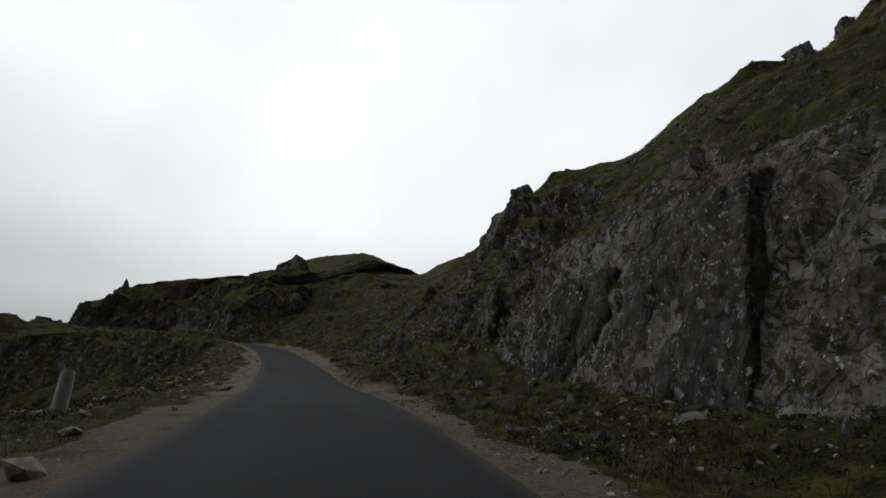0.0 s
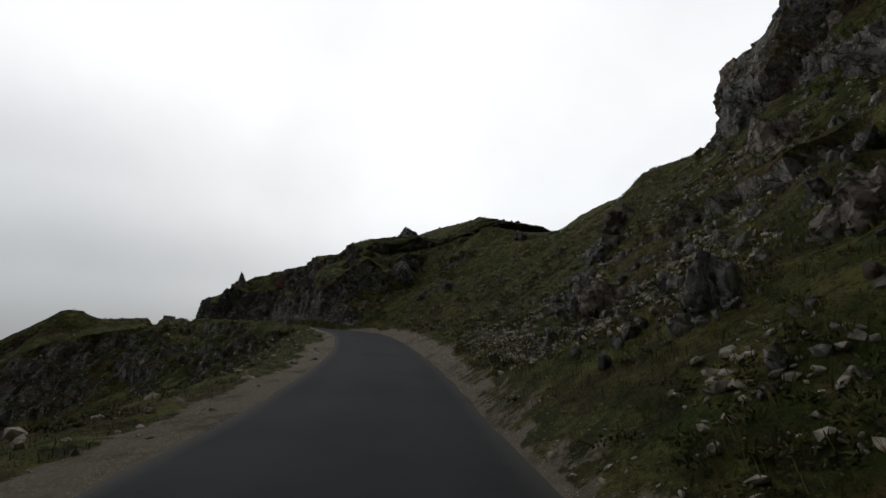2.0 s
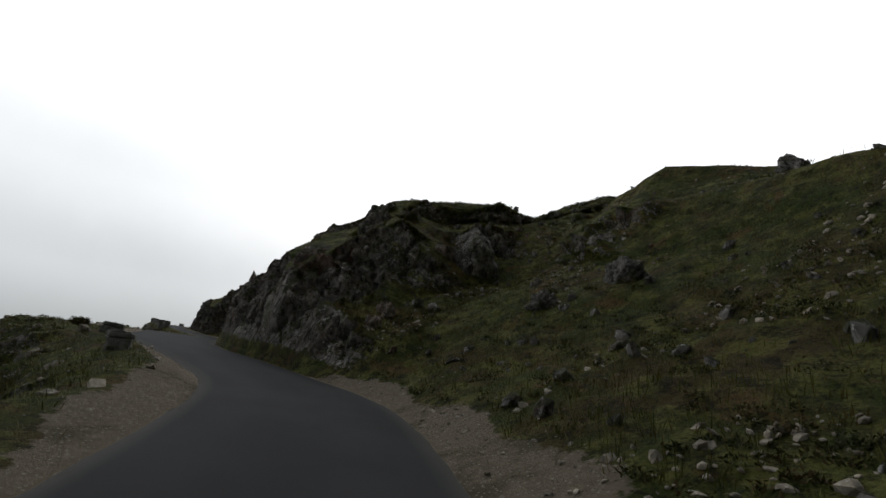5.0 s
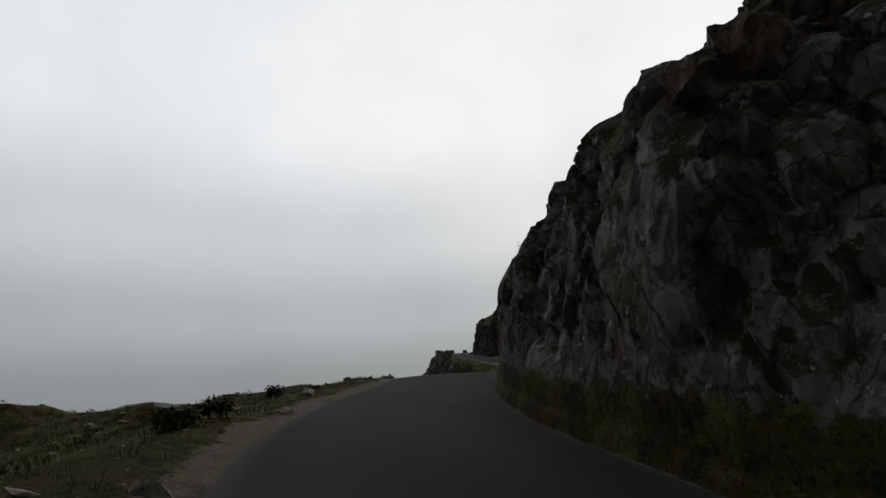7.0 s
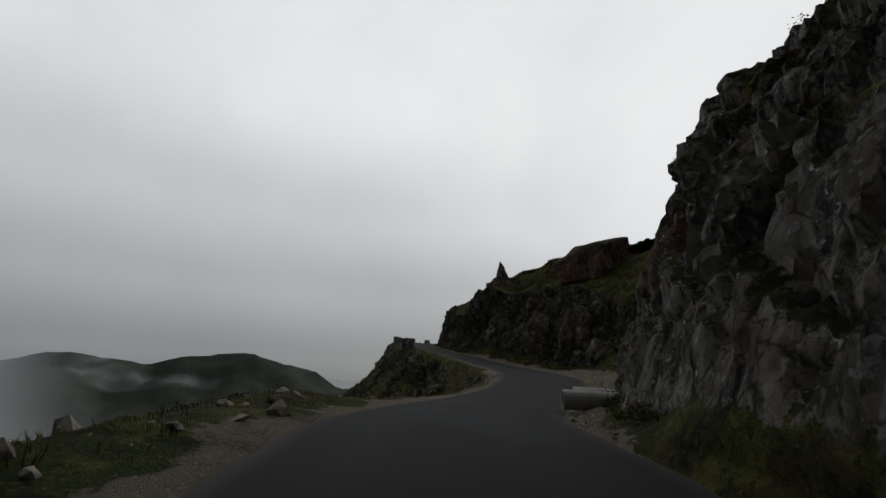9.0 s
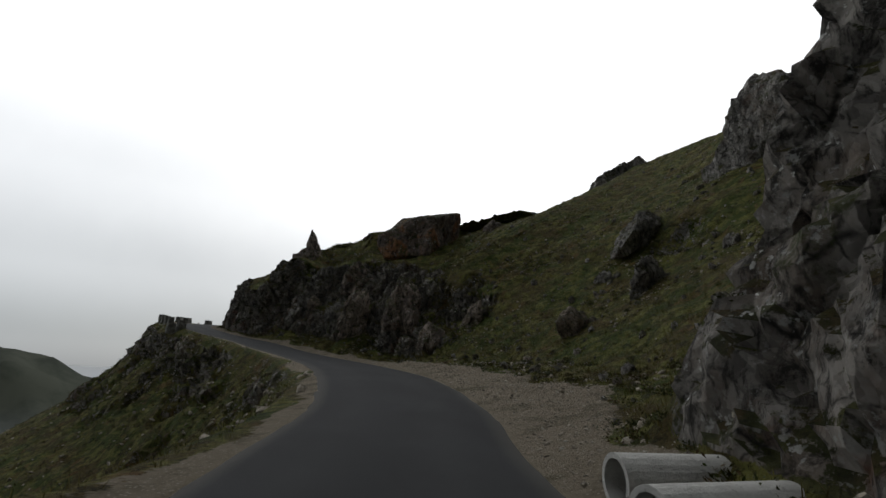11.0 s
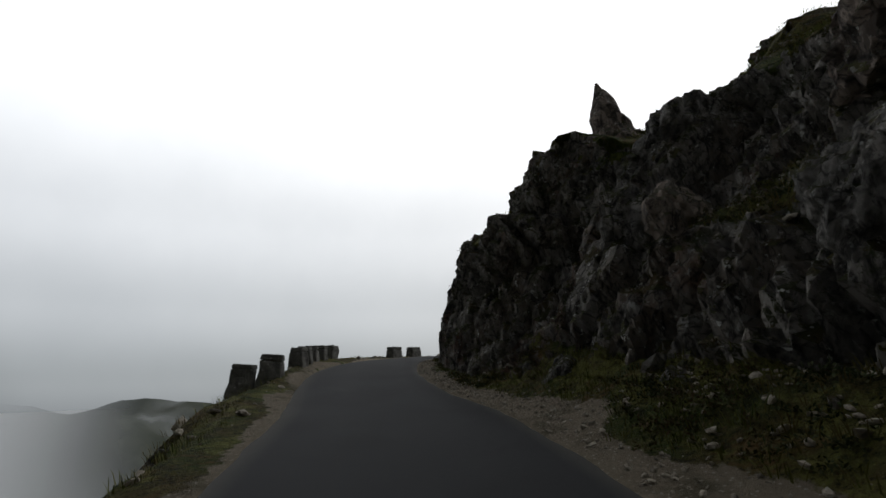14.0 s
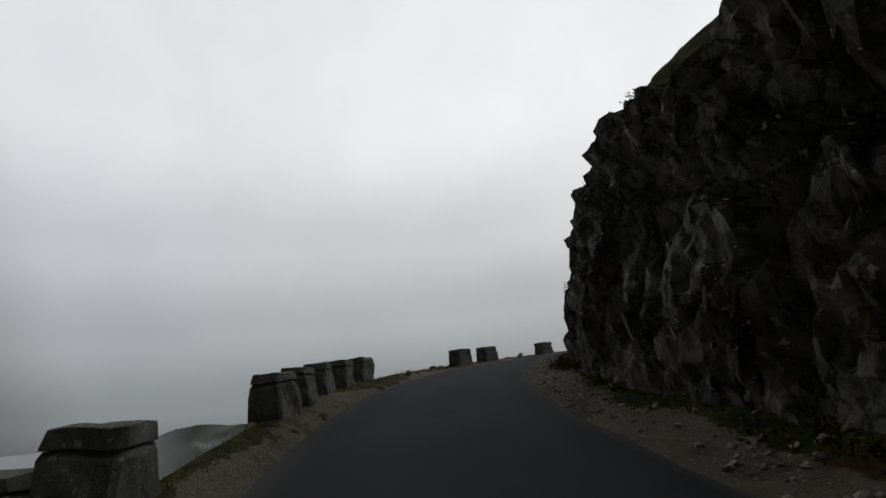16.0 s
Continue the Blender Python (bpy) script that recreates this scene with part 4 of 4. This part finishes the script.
ROCKS = (
    # first slope
    (101, M_ROCK, 34.2, 6.7, (1.3, 1.2, 3.6), (0, 6, 10), 0.09, "tall pale grey split rock column on the slope"),
    (102, M_ROCK, 33.2, 7.0, (1.4, 1.2, 3.2), (0, 8, -20), 0.09, "grey ribbed rock column beside a crack"),
    (103, M_ROCK, 42.8, 4.6, (1.6, 2.0, 1.9), (0, 12, 14), 0.13, "pale grey shattered rock above the road"),
    (104, M_PALE, 41.4, 4.7, (1.2, 1.4, 1.4), (0, 10, 60), 0.13, "pale brown shattered rock above the road"),
    (105, M_ROCK, 39.5, 4.9, (1.0, 1.1, 1.2), (6, 10, 40), 0.13, "grey shattered rock standing in the heather"),
    (106, M_ROCK, 37.6, 4.6, (0.9, 1.0, 1.2), (0, 14, 80), 0.13, "small grey rock standing in the heather"),
    (107, M_ROCK, 46.5, 6.4, (1.6, 1.8, 1.6), (0, 10, 20), 0.13, "grey fractured rock on the slope"),
    (108, M_ROCK, 49.0, 8.6, (2.0, 1.8, 1.8), (0, 12, 50), 0.13, "grey fractured rock on the slope"),
    (109, M_BROWN, 52.0, 11.5, (2.4, 2.0, 2.2), (0, 8, 10), 0.13, "rust-stained fractured rock high on the slope"),
    # grassy slope before the headland
    (111, M_ROCK, 72.2, 10.2, (2.9, 2.0, 4.4), (0, -12, 14), 0.07, "weathered grey rock pillar with crumbling layers"),
    (112, M_PALE, 72.9, 8.8, (1.6, 1.2, 1.2), (0, 14, 30), 0.12, "pale broken rock ledge in the heather"),
    (113, M_PALE, 71.0, 4.4, (0.8, 0.8, 1.0), (0, 12, 10), 0.13, "pale jagged rock standing in the grass"),
    (114, M_PALE, 70.6, 3.6, (0.6, 0.6, 0.9), (8, 10, -20), 0.13, "pale fractured rock standing in the grass"),
    (115, M_ROCK, 67.0, 6.4, (1.0, 0.9, 0.8), (0, 12, 30), 0.13, "low grey rock in the grass"),
    (116, M_ROCK, 66.0, 7.8, (1.2, 1.0, 0.8), (0, 12, 70), 0.13, "low grey rock in the grass"),
    # open slope after the gully
    (40, M_ROCK, 113.0, 24.2, (8.0, 7.0, 13.0), (0, 10, 20), 0.05, "huge dark grey cracked rock tower on the slope"),
    (42, M_ROCK, 115.4, 16.8, (6.0, 2.2, 2.6), (0, -26, 20), 0.07, "long dark rock leaning out of the heather"),
    (43, M_PALE, 111.8, 9.2, (2.7, 1.2, 2.0), (0, -24, 25), 0.04, "flat pale brown rock slab leaning on the slope"),
    (44, M_ROCK, 110.8, 11.8, (2.6, 1.8, 3.0), (0, 6, 10), 0.12, "grey upright ribbed rock in the heather"),
    (45, M_ROCK, 109.4, 14.6, (1.4, 1.2, 1.8), (0, 12, 40), 0.12, "grey upright rock in the heather"),
    (46, M_ROCK, 114.4, 13.0, (1.0, 1.2, 0.9), (0, 0, 40), 0.1, "pale grey rock lying on the slope"),
    # crags below the big boulder
    (56, M_PALE, 120.0, 8.0, (1.6, 1.6, 3.4), (0, 12, 10), 0.12, "pale brown knobbly rock standing on the slope"),
    (57, M_BROWN, 121.0, 6.2, (2.2, 2.4, 4.4), (0, 10, 20), 0.1, "grey-brown cracked rock buttress above the verge"),
    (58, M_BROWN, 124.9, 6.3, (3.2, 2.8, 4.6), (0, 10, 8), 0.09, "pale pinkish cracked rock buttress above the verge"),
    (59, M_ROCK, 123.0, 6.8, (1.4, 1.4, 2.8), (0, 8, -12), 0.1, "pale grey rock rib beside a buttress"),
    (60, M_PALE, 128.0, 4.9, (2.6, 2.6, 4.8), (0, 10, -8), 0.09, "pale brown rock buttress above the verge"),
    (62, M_BROWN, 132.2, 7.6, (3.4, 3.6, 3.8), (0, 6, 6), 0.07, "tall dark rock column streaked with orange"),
    (63, M_ROCK, 131.4, 4.9, (1.6, 1.8, 2.6), (0, 10, 30), 0.12, "dark knobbly lichen-spotted rock above the verge"),
    (64, M_PALE, 135.0, 5.2, (1.4, 1.3, 2.0), (0, 10, 0), 0.12, "pale lichen-covered rock on the grassy slope"),
    (65, M_ROCK, 136.6, 5.0, (1.4, 1.3, 1.9), (0, 8, 24), 0.12, "grey fractured rock on the grassy slope"),
    (66, M_ROCK, 138.4, 4.8, (1.6, 1.5, 2.2), (0, 8, 50), 0.12, "dark fractured rock on the grassy slope"),
    (67, M_ROCK, 137.2, 7.0, (1.8, 1.8, 2.2), (0, 8, 10), 0.12, "grey broken rock below the crest"),
)
for seed, mat, s, lat, size, turn, rough, what in ROCKS:
    place_rock("rock_outcrop", mat, seed, s, lat, None, size, turn, what, rough=rough, planes=9 if rough < 0.1 else 14, subdiv=5 if max(size) > 2.5 else 4)
# boulders on the verge
for seed, s, lat, h, size, what in (
    (71, 138.3, 3.3, 0.25, (0.85, 0.9, 0.85), "lichen-spotted grey boulder lying on the verge"),
    (72, 139.2, 3.8, 0.7, (0.7, 0.7, 0.7), "grey boulder lying on the grassy verge"),
    (73, 136.4, 3.2, 0.3, (0.75, 0.7, 0.75), "small grey boulder on the verge"),
    (74, 130.9, 3.6, 0.05, (0.7, 0.9, 0.35), "flat pale stone lying beside the road"),
    (75, 130.2, 3.2, 0.02, (0.5, 0.6, 0.25), "flat pale stone lying beside the road"),
    (76, 112.0, 6.9, 0.5, (0.8, 0.9, 0.7), "pale boulder at the edge of the lay-by"),
    (77, 106.6, 6.0, 0.2, (0.6, 0.7, 0.45), "pale boulder at the edge of the lay-by"),
    (78, 133.4, 3.7, 0.3, (0.9, 0.9, 0.9), "grey boulder at the foot of the cliff"),
    (79, 142.2, 3.3, 0.2, (0.5, 0.9, 0.3), "flat pale stone lying beside the road"),
    (80, 141.0, 3.4, 0.1, (0.4, 0.7, 0.25), "flat pale stone lying beside the road"),
):
    place_rock("boulder", M_PALE if "pale" in what else M_ROCK, seed, s, lat, h - 0.1, size, (0, 0, seed * 37), what, "boulder", "boulders on the verge", planes=11, subdiv=3, rough=0.08)

# ---- parapet blocks ----
def parapet_block(seed, s, lat, h, wide, long, high, lean=0.0, label="dark rough stone parapet block on the road's edge"):
    """A squat tapered masonry block with a slightly wider worn cap."""
    rnd = random.Random(seed)
    x, y, z = on_road(s, lat, h)
    c, r = road_frame(np.array([s]))
    turn = math.degrees(math.atan2(r[0][1], r[0][0]))
    ob = new("parapet_block")
    ob.matrix_world = pose(x, y, z, 0, lean, turn + rnd.uniform(-6, 6))
    for name, z0, z1, grow0, grow1 in (("body", -0.35, high * 0.78, 1.0, 0.9), ("cap", high * 0.785, high, 0.9, 0.84)):
        bm = bmesh.new()
        bmesh.ops.create_cube(bm, size=1)
        bmesh.ops.bevel(bm, geom=bm.edges[:], offset=0.07, segments=1, affect="EDGES")
        bmesh.ops.subdivide_edges(bm, edges=bm.edges[:], cuts=3, use_grid_fill=True)
        for v in bm.verts:
            u = v.co.z + 0.5
            g = grow0 + (grow1 - grow0) * u
            p = Vector((v.co.x * wide * g, v.co.y * long * g, z0 + (z1 - z0) * u))
            q = p * 3.1 + Vector((seed * 3.3, seed * 1.1, 0))
            v.co = p + Vector((noise.noise(q), noise.noise(q + Vector((5, 0, 0))), 0.6 * noise.noise(q + Vector((0, 9, 0))))) * 0.07
        part(name, bm, M_BLOCK, ob, "flat worn cap stone" if name == "cap" else "")
    return tagged(ob, label, "parapet block", "parapet blocks")


for k, (s, lat, h, long, high) in enumerate(((69.9, -2.75, 0.1, 0.6, 0.42), (71.7, -2.65, 0.08, 0.5, 0.36), (73.7, -2.55, 0.12, 0.55, 0.42))):
    parapet_block(k + 1, s, lat, h, 0.5, long, high)
for k, (s, lat, h, long, high) in enumerate(((141.6, -3.85, 0.0, 0.5, 0.55), (141.6, -3.1, 0.08, 0.64, 0.72))):
    parapet_block(k + 11, s, lat, h, 0.65, long, high, 3, "rough lichen-covered stone parapet block with a slipped cap")
for k in range(5):
    parapet_block(k + 21, 145.3 + 1.3 * k, -3.0 - 0.08 * k, 0.25, 0.55, 0.8, 0.62, 0, "dark stone parapet block in a close row")
for k, (s, lat) in enumerate(((156.5, -3.0), (158.4, -3.0), (162.4, -3.0))):
    parapet_block(k + 31, s, lat, 0.0, 0.6, 1.0, 0.75, 0, "dark stone parapet block on the outside of the bend")

# low broken kerb of set stones along the outside of the last bend
for k in range(14):
    s = 151.2 + 0.36 * k
    place_rock("kerb_stone", M_BLOCK, 90 + k % 5, s, -2.75, -0.08, (0.22, 0.3, 0.24 + 0.05 * (k % 3)), (0, 0, 9 * k), "low broken kerb stone on the road's edge", "kerb stone", "kerb stones", planes=9, subdiv=2)

# ---- concrete pipes left beside the road ----
def pipe(s, lat, h, long, turn, radius=0.3, label="pale concrete pipe lying beside the road"):
    x, y, z = on_road(s, lat, h)
    c, r = road_frame(np.array([s]))
    heading = math.degrees(math.atan2(r[0][1], r[0][0]))
    bm = bmesh.new()
    n = 24
    rings = []
    for at, rad in ((-0.5, radius), (0.42, radius), (0.43, radius * 1.12), (0.5, radius * 1.12), (0.5, radius * 0.8), (-0.5, radius * 0.8)):
        rings.append([bm.verts.new((at * long, rad * math.cos(2 * math.pi * k / n), radius * 1.12 + rad * math.sin(2 * math.pi * k / n))) for k in range(n)])
    for a, b in zip(rings, rings[1:] + rings[:1]):
        for k in range(n):
            bm.faces.new((a[k], a[(k + 1) % n], b[(k + 1) % n], b[k]))
    bmesh.ops.recalc_face_normals(bm, faces=bm.faces[:])
    me = bpy.data.meshes.new("pipe")
    bm.to_mesh(me)
    bm.free()
    me.materials.append(M_PIPE)
    ob = new("pipe", me)
    ob.matrix_world = pose(x, y, z, 0, 0, heading + turn)
    return tagged(ob, label, "pipe", "pipes beside the road")


pipe(96.0, 2.75, 0.05, 1.8, 12, 0.22)
pipe(96.8, 3.0, 0.1, 1.9, 4, 0.22, "pale concrete pipe lying behind another")

pipe(21.0, 5.6, -0.12, 0.14, 52, 0.36, "pale concrete pipe ring half sunk at the foot of the slab")
pipe(19.9, 6.3, 0.12, 0.14, 48, 0.36, "pale concrete pipe ring half sunk in dark grass")

# ---- marker post on the verge ----
def marker_post(s, lat, h):
    x, y, z = on_road(s, lat, h)
    ob = new("marker_post")
    ob.matrix_world = pose(x, y, z, 1, 0, 20)
    bm = bmesh.new()
    bmesh.ops.create_cone(bm, cap_ends=True, segments=14, radius1=0.15, radius2=0.13, depth=1.1, matrix=Matrix.Translation((0, 0, 0.35)))
    bmesh.ops.bevel(bm, geom=[e for e in bm.edges if all(v.co.z > 0.8 for v in e.verts)], offset=0.03, segments=2, affect="EDGES")
    part("shaft", bm, M_PIPE, ob)
    bm = bmesh.new()
    bmesh.ops.create_cone(bm, cap_ends=True, segments=14, radius1=0.22, radius2=0.2, depth=0.25, matrix=Matrix.Translation((0, 0, 0.02)))
    part("footing", bm, M_STONE, ob, "rough concrete footing")
    return tagged(ob, "stubby weathered pale concrete marker post on the verge", "marker post")


marker_post(26.4, -5.1, -0.42)
# ---- bushes on the verge ----
def bush(s, lat, h, high, seed, sparse=1.0, label="small wind-bent bush on the edge of the verge"):
    """Thin stems that fork, with many small leaves and gaps between."""
    rnd = random.Random(seed)
    x, y, z = on_road(s, lat, h)
    ob = new("bush")
    ob.matrix_world = pose(x, y, z, 0, 0, rnd.uniform(0, 360))
    leaf, stems = bmesh.new(), []

    def twig(a, b, r):
        stem = stems[-1]
        w = (b - a).normalized()
        side = w.orthogonal().normalized()
        other = w.cross(side)
        ring = [[stem.verts.new(p + (side * math.cos(t) + other * math.sin(t)) * q) for t in (0, 2.09, 4.19)] for p, q in ((a, r), (b, r * 0.6))]
        for k in range(3):
            stem.faces.new((ring[0][k], ring[0][(k + 1) % 3], ring[1][(k + 1) % 3], ring[1][k]))

    def grow(a, way, length, r, depth):
        b = a + way * length
        twig(a, b, r)
        if depth:
            for _ in range(3):
                grow(b, (way + Vector((rnd.uniform(-0.45, 0.45), rnd.uniform(-0.45, 0.45), rnd.uniform(0.1, 0.7)))).normalized(), length * rnd.uniform(0.55, 0.8), r * 0.6, depth - 1)
        if depth < 4:
            for _ in range(int(9 * sparse)):
                p = a + (b - a) * rnd.random() + Vector((rnd.gauss(0, 0.05), rnd.gauss(0, 0.05), rnd.gauss(0, 0.05)))
                d = Vector((rnd.gauss(0, 1), rnd.gauss(0, 1), rnd.gauss(0, 1))).normalized() * 0.035
                e = d.orthogonal().normalized() * 0.02
                leaf.faces.new([leaf.verts.new(q) for q in (p - d, p + e, p + d, p - e)])

    for _ in range(5):
        stems.append(bmesh.new())
        grow(Vector((rnd.uniform(-0.2, 0.2), rnd.uniform(-0.2, 0.2), -0.05)), Vector((rnd.uniform(-0.3, 0.3), rnd.uniform(-0.3, 0.3), 1)).normalized(), high * 0.38, 0.02, 3)
    for bm in stems:
        part("stem", bm, M_BARK, ob)
    part("leaves", leaf, M_HEATHER, ob, "small dark green leaves")
    return tagged(ob, label, "bush", "bushes on the verge")


for k, (s, lat, h, high) in enumerate(((77.9, -2.95, 0.08, 0.34), (78.4, -3.0, 0.08, 0.28), (79.2, -3.0, 0.08, 0.32), (82.6, -3.4, 0.14, 0.22), (62.5, -4.6, -0.3, 0.36))):
    bush(s, lat, h, high, 200 + k, 0.3)
bush(27.0, 15.5, 11.6, 0.9, 220, 0.5, "thin leafless bush on the skyline")
bush(30.4, 8.3, 5.5, 1.7, 221, 1.0, "dark leafy shrub rooted on top of the rock slab")


# ---- loose stones, grass and heather over the slopes ----
def scatter(name, pos, weight, count, make, mat, label, category, seed):
    """Many small pieces spread over the land, thicker where weight is greater, joined into one mesh."""
    rng = np.random.default_rng(seed)
    n = pos.shape[1]
    weight = weight.copy()
    weight[[0, -1]] = 0
    weight[:, [0, -1]] = 0
    i, j = np.divmod(rng.choice(weight.size, count, p=weight.ravel() / weight.sum()), n)
    a, b = rng.random((2, count, 1))
    p = (pos[i, j] * (1 - a) + pos[i + 1, j] * a) * (1 - b) + (pos[i, j + 1] * (1 - a) + pos[i + 1, j + 1] * a) * b
    verts, faces = make(rng, p)
    faces = np.arange(len(p))[:, None, None] * verts.shape[1] + np.array(faces)[None]
    me = bpy.data.meshes.new(name)
    me.from_pydata(verts.reshape(-1, 3), [], faces.reshape(-1, faces.shape[-1]))
    me.materials.append(mat)
    return tagged(new(name, me), label, category, kind="stuff")


ICO_V = np.array([Vector(v).normalized() for v in ((0, 0, 1), (0.9, 0, 0.4), (0.28, 0.85, 0.45), (-0.72, 0.53, 0.4), (-0.72, -0.53, 0.45), (0.28, -0.85, 0.4), (0.72, 0.53, -0.45), (-0.28, 0.85, -0.4), (-0.9, 0, -0.45), (-0.28, -0.85, -0.4), (0.72, -0.53, -0.45), (0, 0, -1))])
ICO_F = [(0, 1, 2), (0, 2, 3), (0, 3, 4), (0, 4, 5), (0, 5, 1), (1, 6, 2), (2, 7, 3), (3, 8, 4), (4, 9, 5), (5, 10, 1), (6, 7, 2), (7, 8, 3), (8, 9, 4), (9, 10, 5), (10, 6, 1), (11, 7, 6), (11, 8, 7), (11, 9, 8), (11, 10, 9), (11, 6, 10)]


def stone(low, high, power=3.0, tall=1.0):
    def make(rng, p):
        m = len(p)
        size = (low + (high - low) * rng.random((m, 1)) ** power) * np.stack([rng.uniform(0.6, 1.3, m), rng.uniform(0.5, 1.1, m), tall * rng.uniform(0.35, 0.8, m)], 1)
        v = ICO_V[None] * size[:, None] * rng.uniform(0.65, 1.15, (m, 12, 1))
        tip = rng.uniform(-0.5, 0.5, (m, 1, 2))
        v[..., 2] += (v[..., :2] * tip).sum(-1)
        a = rng.uniform(0, 2 * math.pi, (m, 1))
        x = np.cos(a) * v[..., 0] - np.sin(a) * v[..., 1]
        y = np.sin(a) * v[..., 0] + np.cos(a) * v[..., 1]
        return p[:, None] + np.stack([x, y, v[..., 2] + 0.2 * size[:, 2:]], -1), ICO_F
    return make


def tuft(blades, high, spread, width):
    def make(rng, p):
        m = len(p)
        k = rng.uniform(0.6, 1.3, (m, 1, 1))
        a = rng.uniform(0, 2 * math.pi, (m, blades, 1))
        out = np.concatenate([np.cos(a), np.sin(a), 0 * a], -1)
        up = np.array([0, 0, 1.0])
        root = p[:, None] + out * spread * k * np.sqrt(rng.random((m, blades, 1))) - 0.04 * up
        tall = high * k * rng.uniform(0.5, 1.15, (m, blades, 1))
        tip = root + out * (0.3 + 0.6 * rng.random((m, blades, 1))) * tall + up * tall
        mid = (root + tip) / 2 + up * 0.14 * tall
        side = np.concatenate([-np.sin(a), np.cos(a), 0 * a], -1) * width
        v = np.stack([root - side, root + side, mid + side * 0.7, mid - side * 0.7, tip + side * 0.1, tip - side * 0.1], 2)
        f = [(6 * q + i, 6 * q + j, 6 * q + l, 6 * q + o) for q in range(blades) for i, j, l, o in ((0, 1, 2, 3), (3, 2, 4, 5))]
        return v.reshape(m, -1, 3), f
    return make


def clump(leaves, radius, leaf=0.045):
    def make(rng, p):
        m = len(p)
        k = rng.uniform(0.5, 1.35, (m, 1, 1))
        d = rng.normal(size=(m, leaves, 3))
        d[..., 2] = np.abs(d[..., 2])
        d /= np.linalg.norm(d, axis=-1, keepdims=True)
        q = p[:, None] + d * radius * k * (0.35 + 0.65 * rng.random((m, leaves, 1))) * np.array([1, 1, 0.6])
        t = rng.normal(size=(m, leaves, 3))
        t = t / np.linalg.norm(t, axis=-1, keepdims=True) * leaf + d * leaf * 0.6
        u = np.cross(t, rng.normal(size=(m, leaves, 3)))
        u *= 0.5 * leaf / (np.linalg.norm(u, axis=-1, keepdims=True) + 1e-6)
        v = np.stack([q - t, q + u, q + t, q - u], 2)
        return v.reshape(m, -1, 3), [(4 * i, 4 * i + 1, 4 * i + 2, 4 * i + 3) for i in range(leaves)]
    return make


h_s = np.repeat(H_S[:, None], H_OFF.shape[1], 1)
inside = (h_s > 8) & (h_s < 165)
near = 1 / (1 + (np.maximum(H_OFF, 0) / 9) ** 2)
area = np.linalg.norm(np.gradient(H_POS, axis=1), axis=-1)
rise = H_POS[..., 2] - road_frame(H_S)[0][:, 2][:, None]
bare = (((h_s > 72) & (h_s < 98)) | ((h_s > 136) & (h_s < 158))) & (H_OFF < 8) & (rise > 0.9)
level = 1 - smoothstep(H_SLANT, 38, 55)
soft = (H_ROCK < 0.5) * smoothstep(H_OFF, 0.3, 0.9) * (H_GRAVEL < 0.5) * inside * area * (1 - smoothstep(H_SLANT, 62, 80)) * np.where(bare, 0.0, 1.0)
speck = np.array([noise.noise(Vector(p) * 0.35) for p in H_POS.reshape(-1, 3)]).reshape(H_OFF.shape)
scree = (np.exp(-((h_s - 42) / 6) ** 2) * 3.0 + 0.6 * np.exp(-((h_s - 112) / 9) ** 2) + 0.25 + 0.4 * np.exp(-((h_s - 64) / 8) ** 2)) * near * smoothstep(H_OFF, 0.6, 1.4) * smoothstep(speck, -0.1, 0.25) * inside * level * area * (1 - 0.9 * H_GRAVEL) * ~bare
scatter("loose_stones", H_POS, scree, 17000, stone(0.03, 0.11, 2.3), M_STONE, "pale broken stones and scree scattered over the slope", "loose stones", 5)
scatter("gravel", H_POS, H_GRAVEL * smoothstep(H_OFF, 0.0, 0.2) * inside * area, 6000, stone(0.012, 0.06), M_STONE, "pale gravel and stones on the road's shoulder", "gravel", 6)
shards = (np.exp(-((h_s - 38) / 9) ** 2) * 1.5 + 0.5 * np.exp(-((h_s - 113) / 9) ** 2) + 0.35 + 0.4 * np.exp(-((h_s - 62) / 8) ** 2)) * near * smoothstep(H_OFF, 1.0, 2.2) * inside * area * (1 - H_GRAVEL) * (1 - smoothstep(H_SLANT, 40, 55)) * ~bare
scatter("rock_shards", H_POS, shards, 2600, stone(0.06, 0.26, 2.2, 1.5), M_ROCK, "small grey rock shards standing out of the heather", "rock shards", 12)
scatter("grass", H_POS, soft * near * ~bare, 40000, tuft(9, 0.13, 0.2, 0.006), M_GRASS, "rough tufted mountain grass on the slope", "grass", 7)
ledge = 0.3 * (H_ROCK >= 0.5) * near * level * smoothstep(H_OFF, 0.5, 1.5) * area * inside
scatter("heather", H_POS, soft * (0.2 + smoothstep(speck, -0.1, 0.3)) * (0.12 + near) + ledge, 11000, clump(58, 0.24, 0.024), M_HEATHER, "dark heather and low scrub clinging to the slope", "heather", 8)
b_in = (B_S[:, None] > 8) & (B_S[:, None] < 165)
b_area = np.linalg.norm(np.gradient(B_POS, axis=1), axis=-1)
b_near = 1 / (1 + (np.maximum(B_OFF, 0) / 6) ** 2)
b_soft = smoothstep(B_OFF, 0.3, 0.9) * (B_GRAVEL < 0.6) * b_in * b_area
scatter("grass", B_POS, b_soft * b_near, 15000, tuft(9, 0.12, 0.2, 0.006), M_GRASS, "rough grass on the verge below the road", "grass", 9)
scatter("heather", B_POS, b_soft * smoothstep(B_OFF, 1.5, 3.0) * b_near, 4500, clump(46, 0.24, 0.026), M_HEATHER, "dark low scrub on the bank below the road", "heather", 10)
scatter("loose_stones", B_POS, smoothstep(B_OFF, 0.1, 0.5) * b_near * b_in * b_area, 3500, stone(0.02, 0.22), M_STONE, "pale stones scattered on the verge and bank", "loose stones", 11)
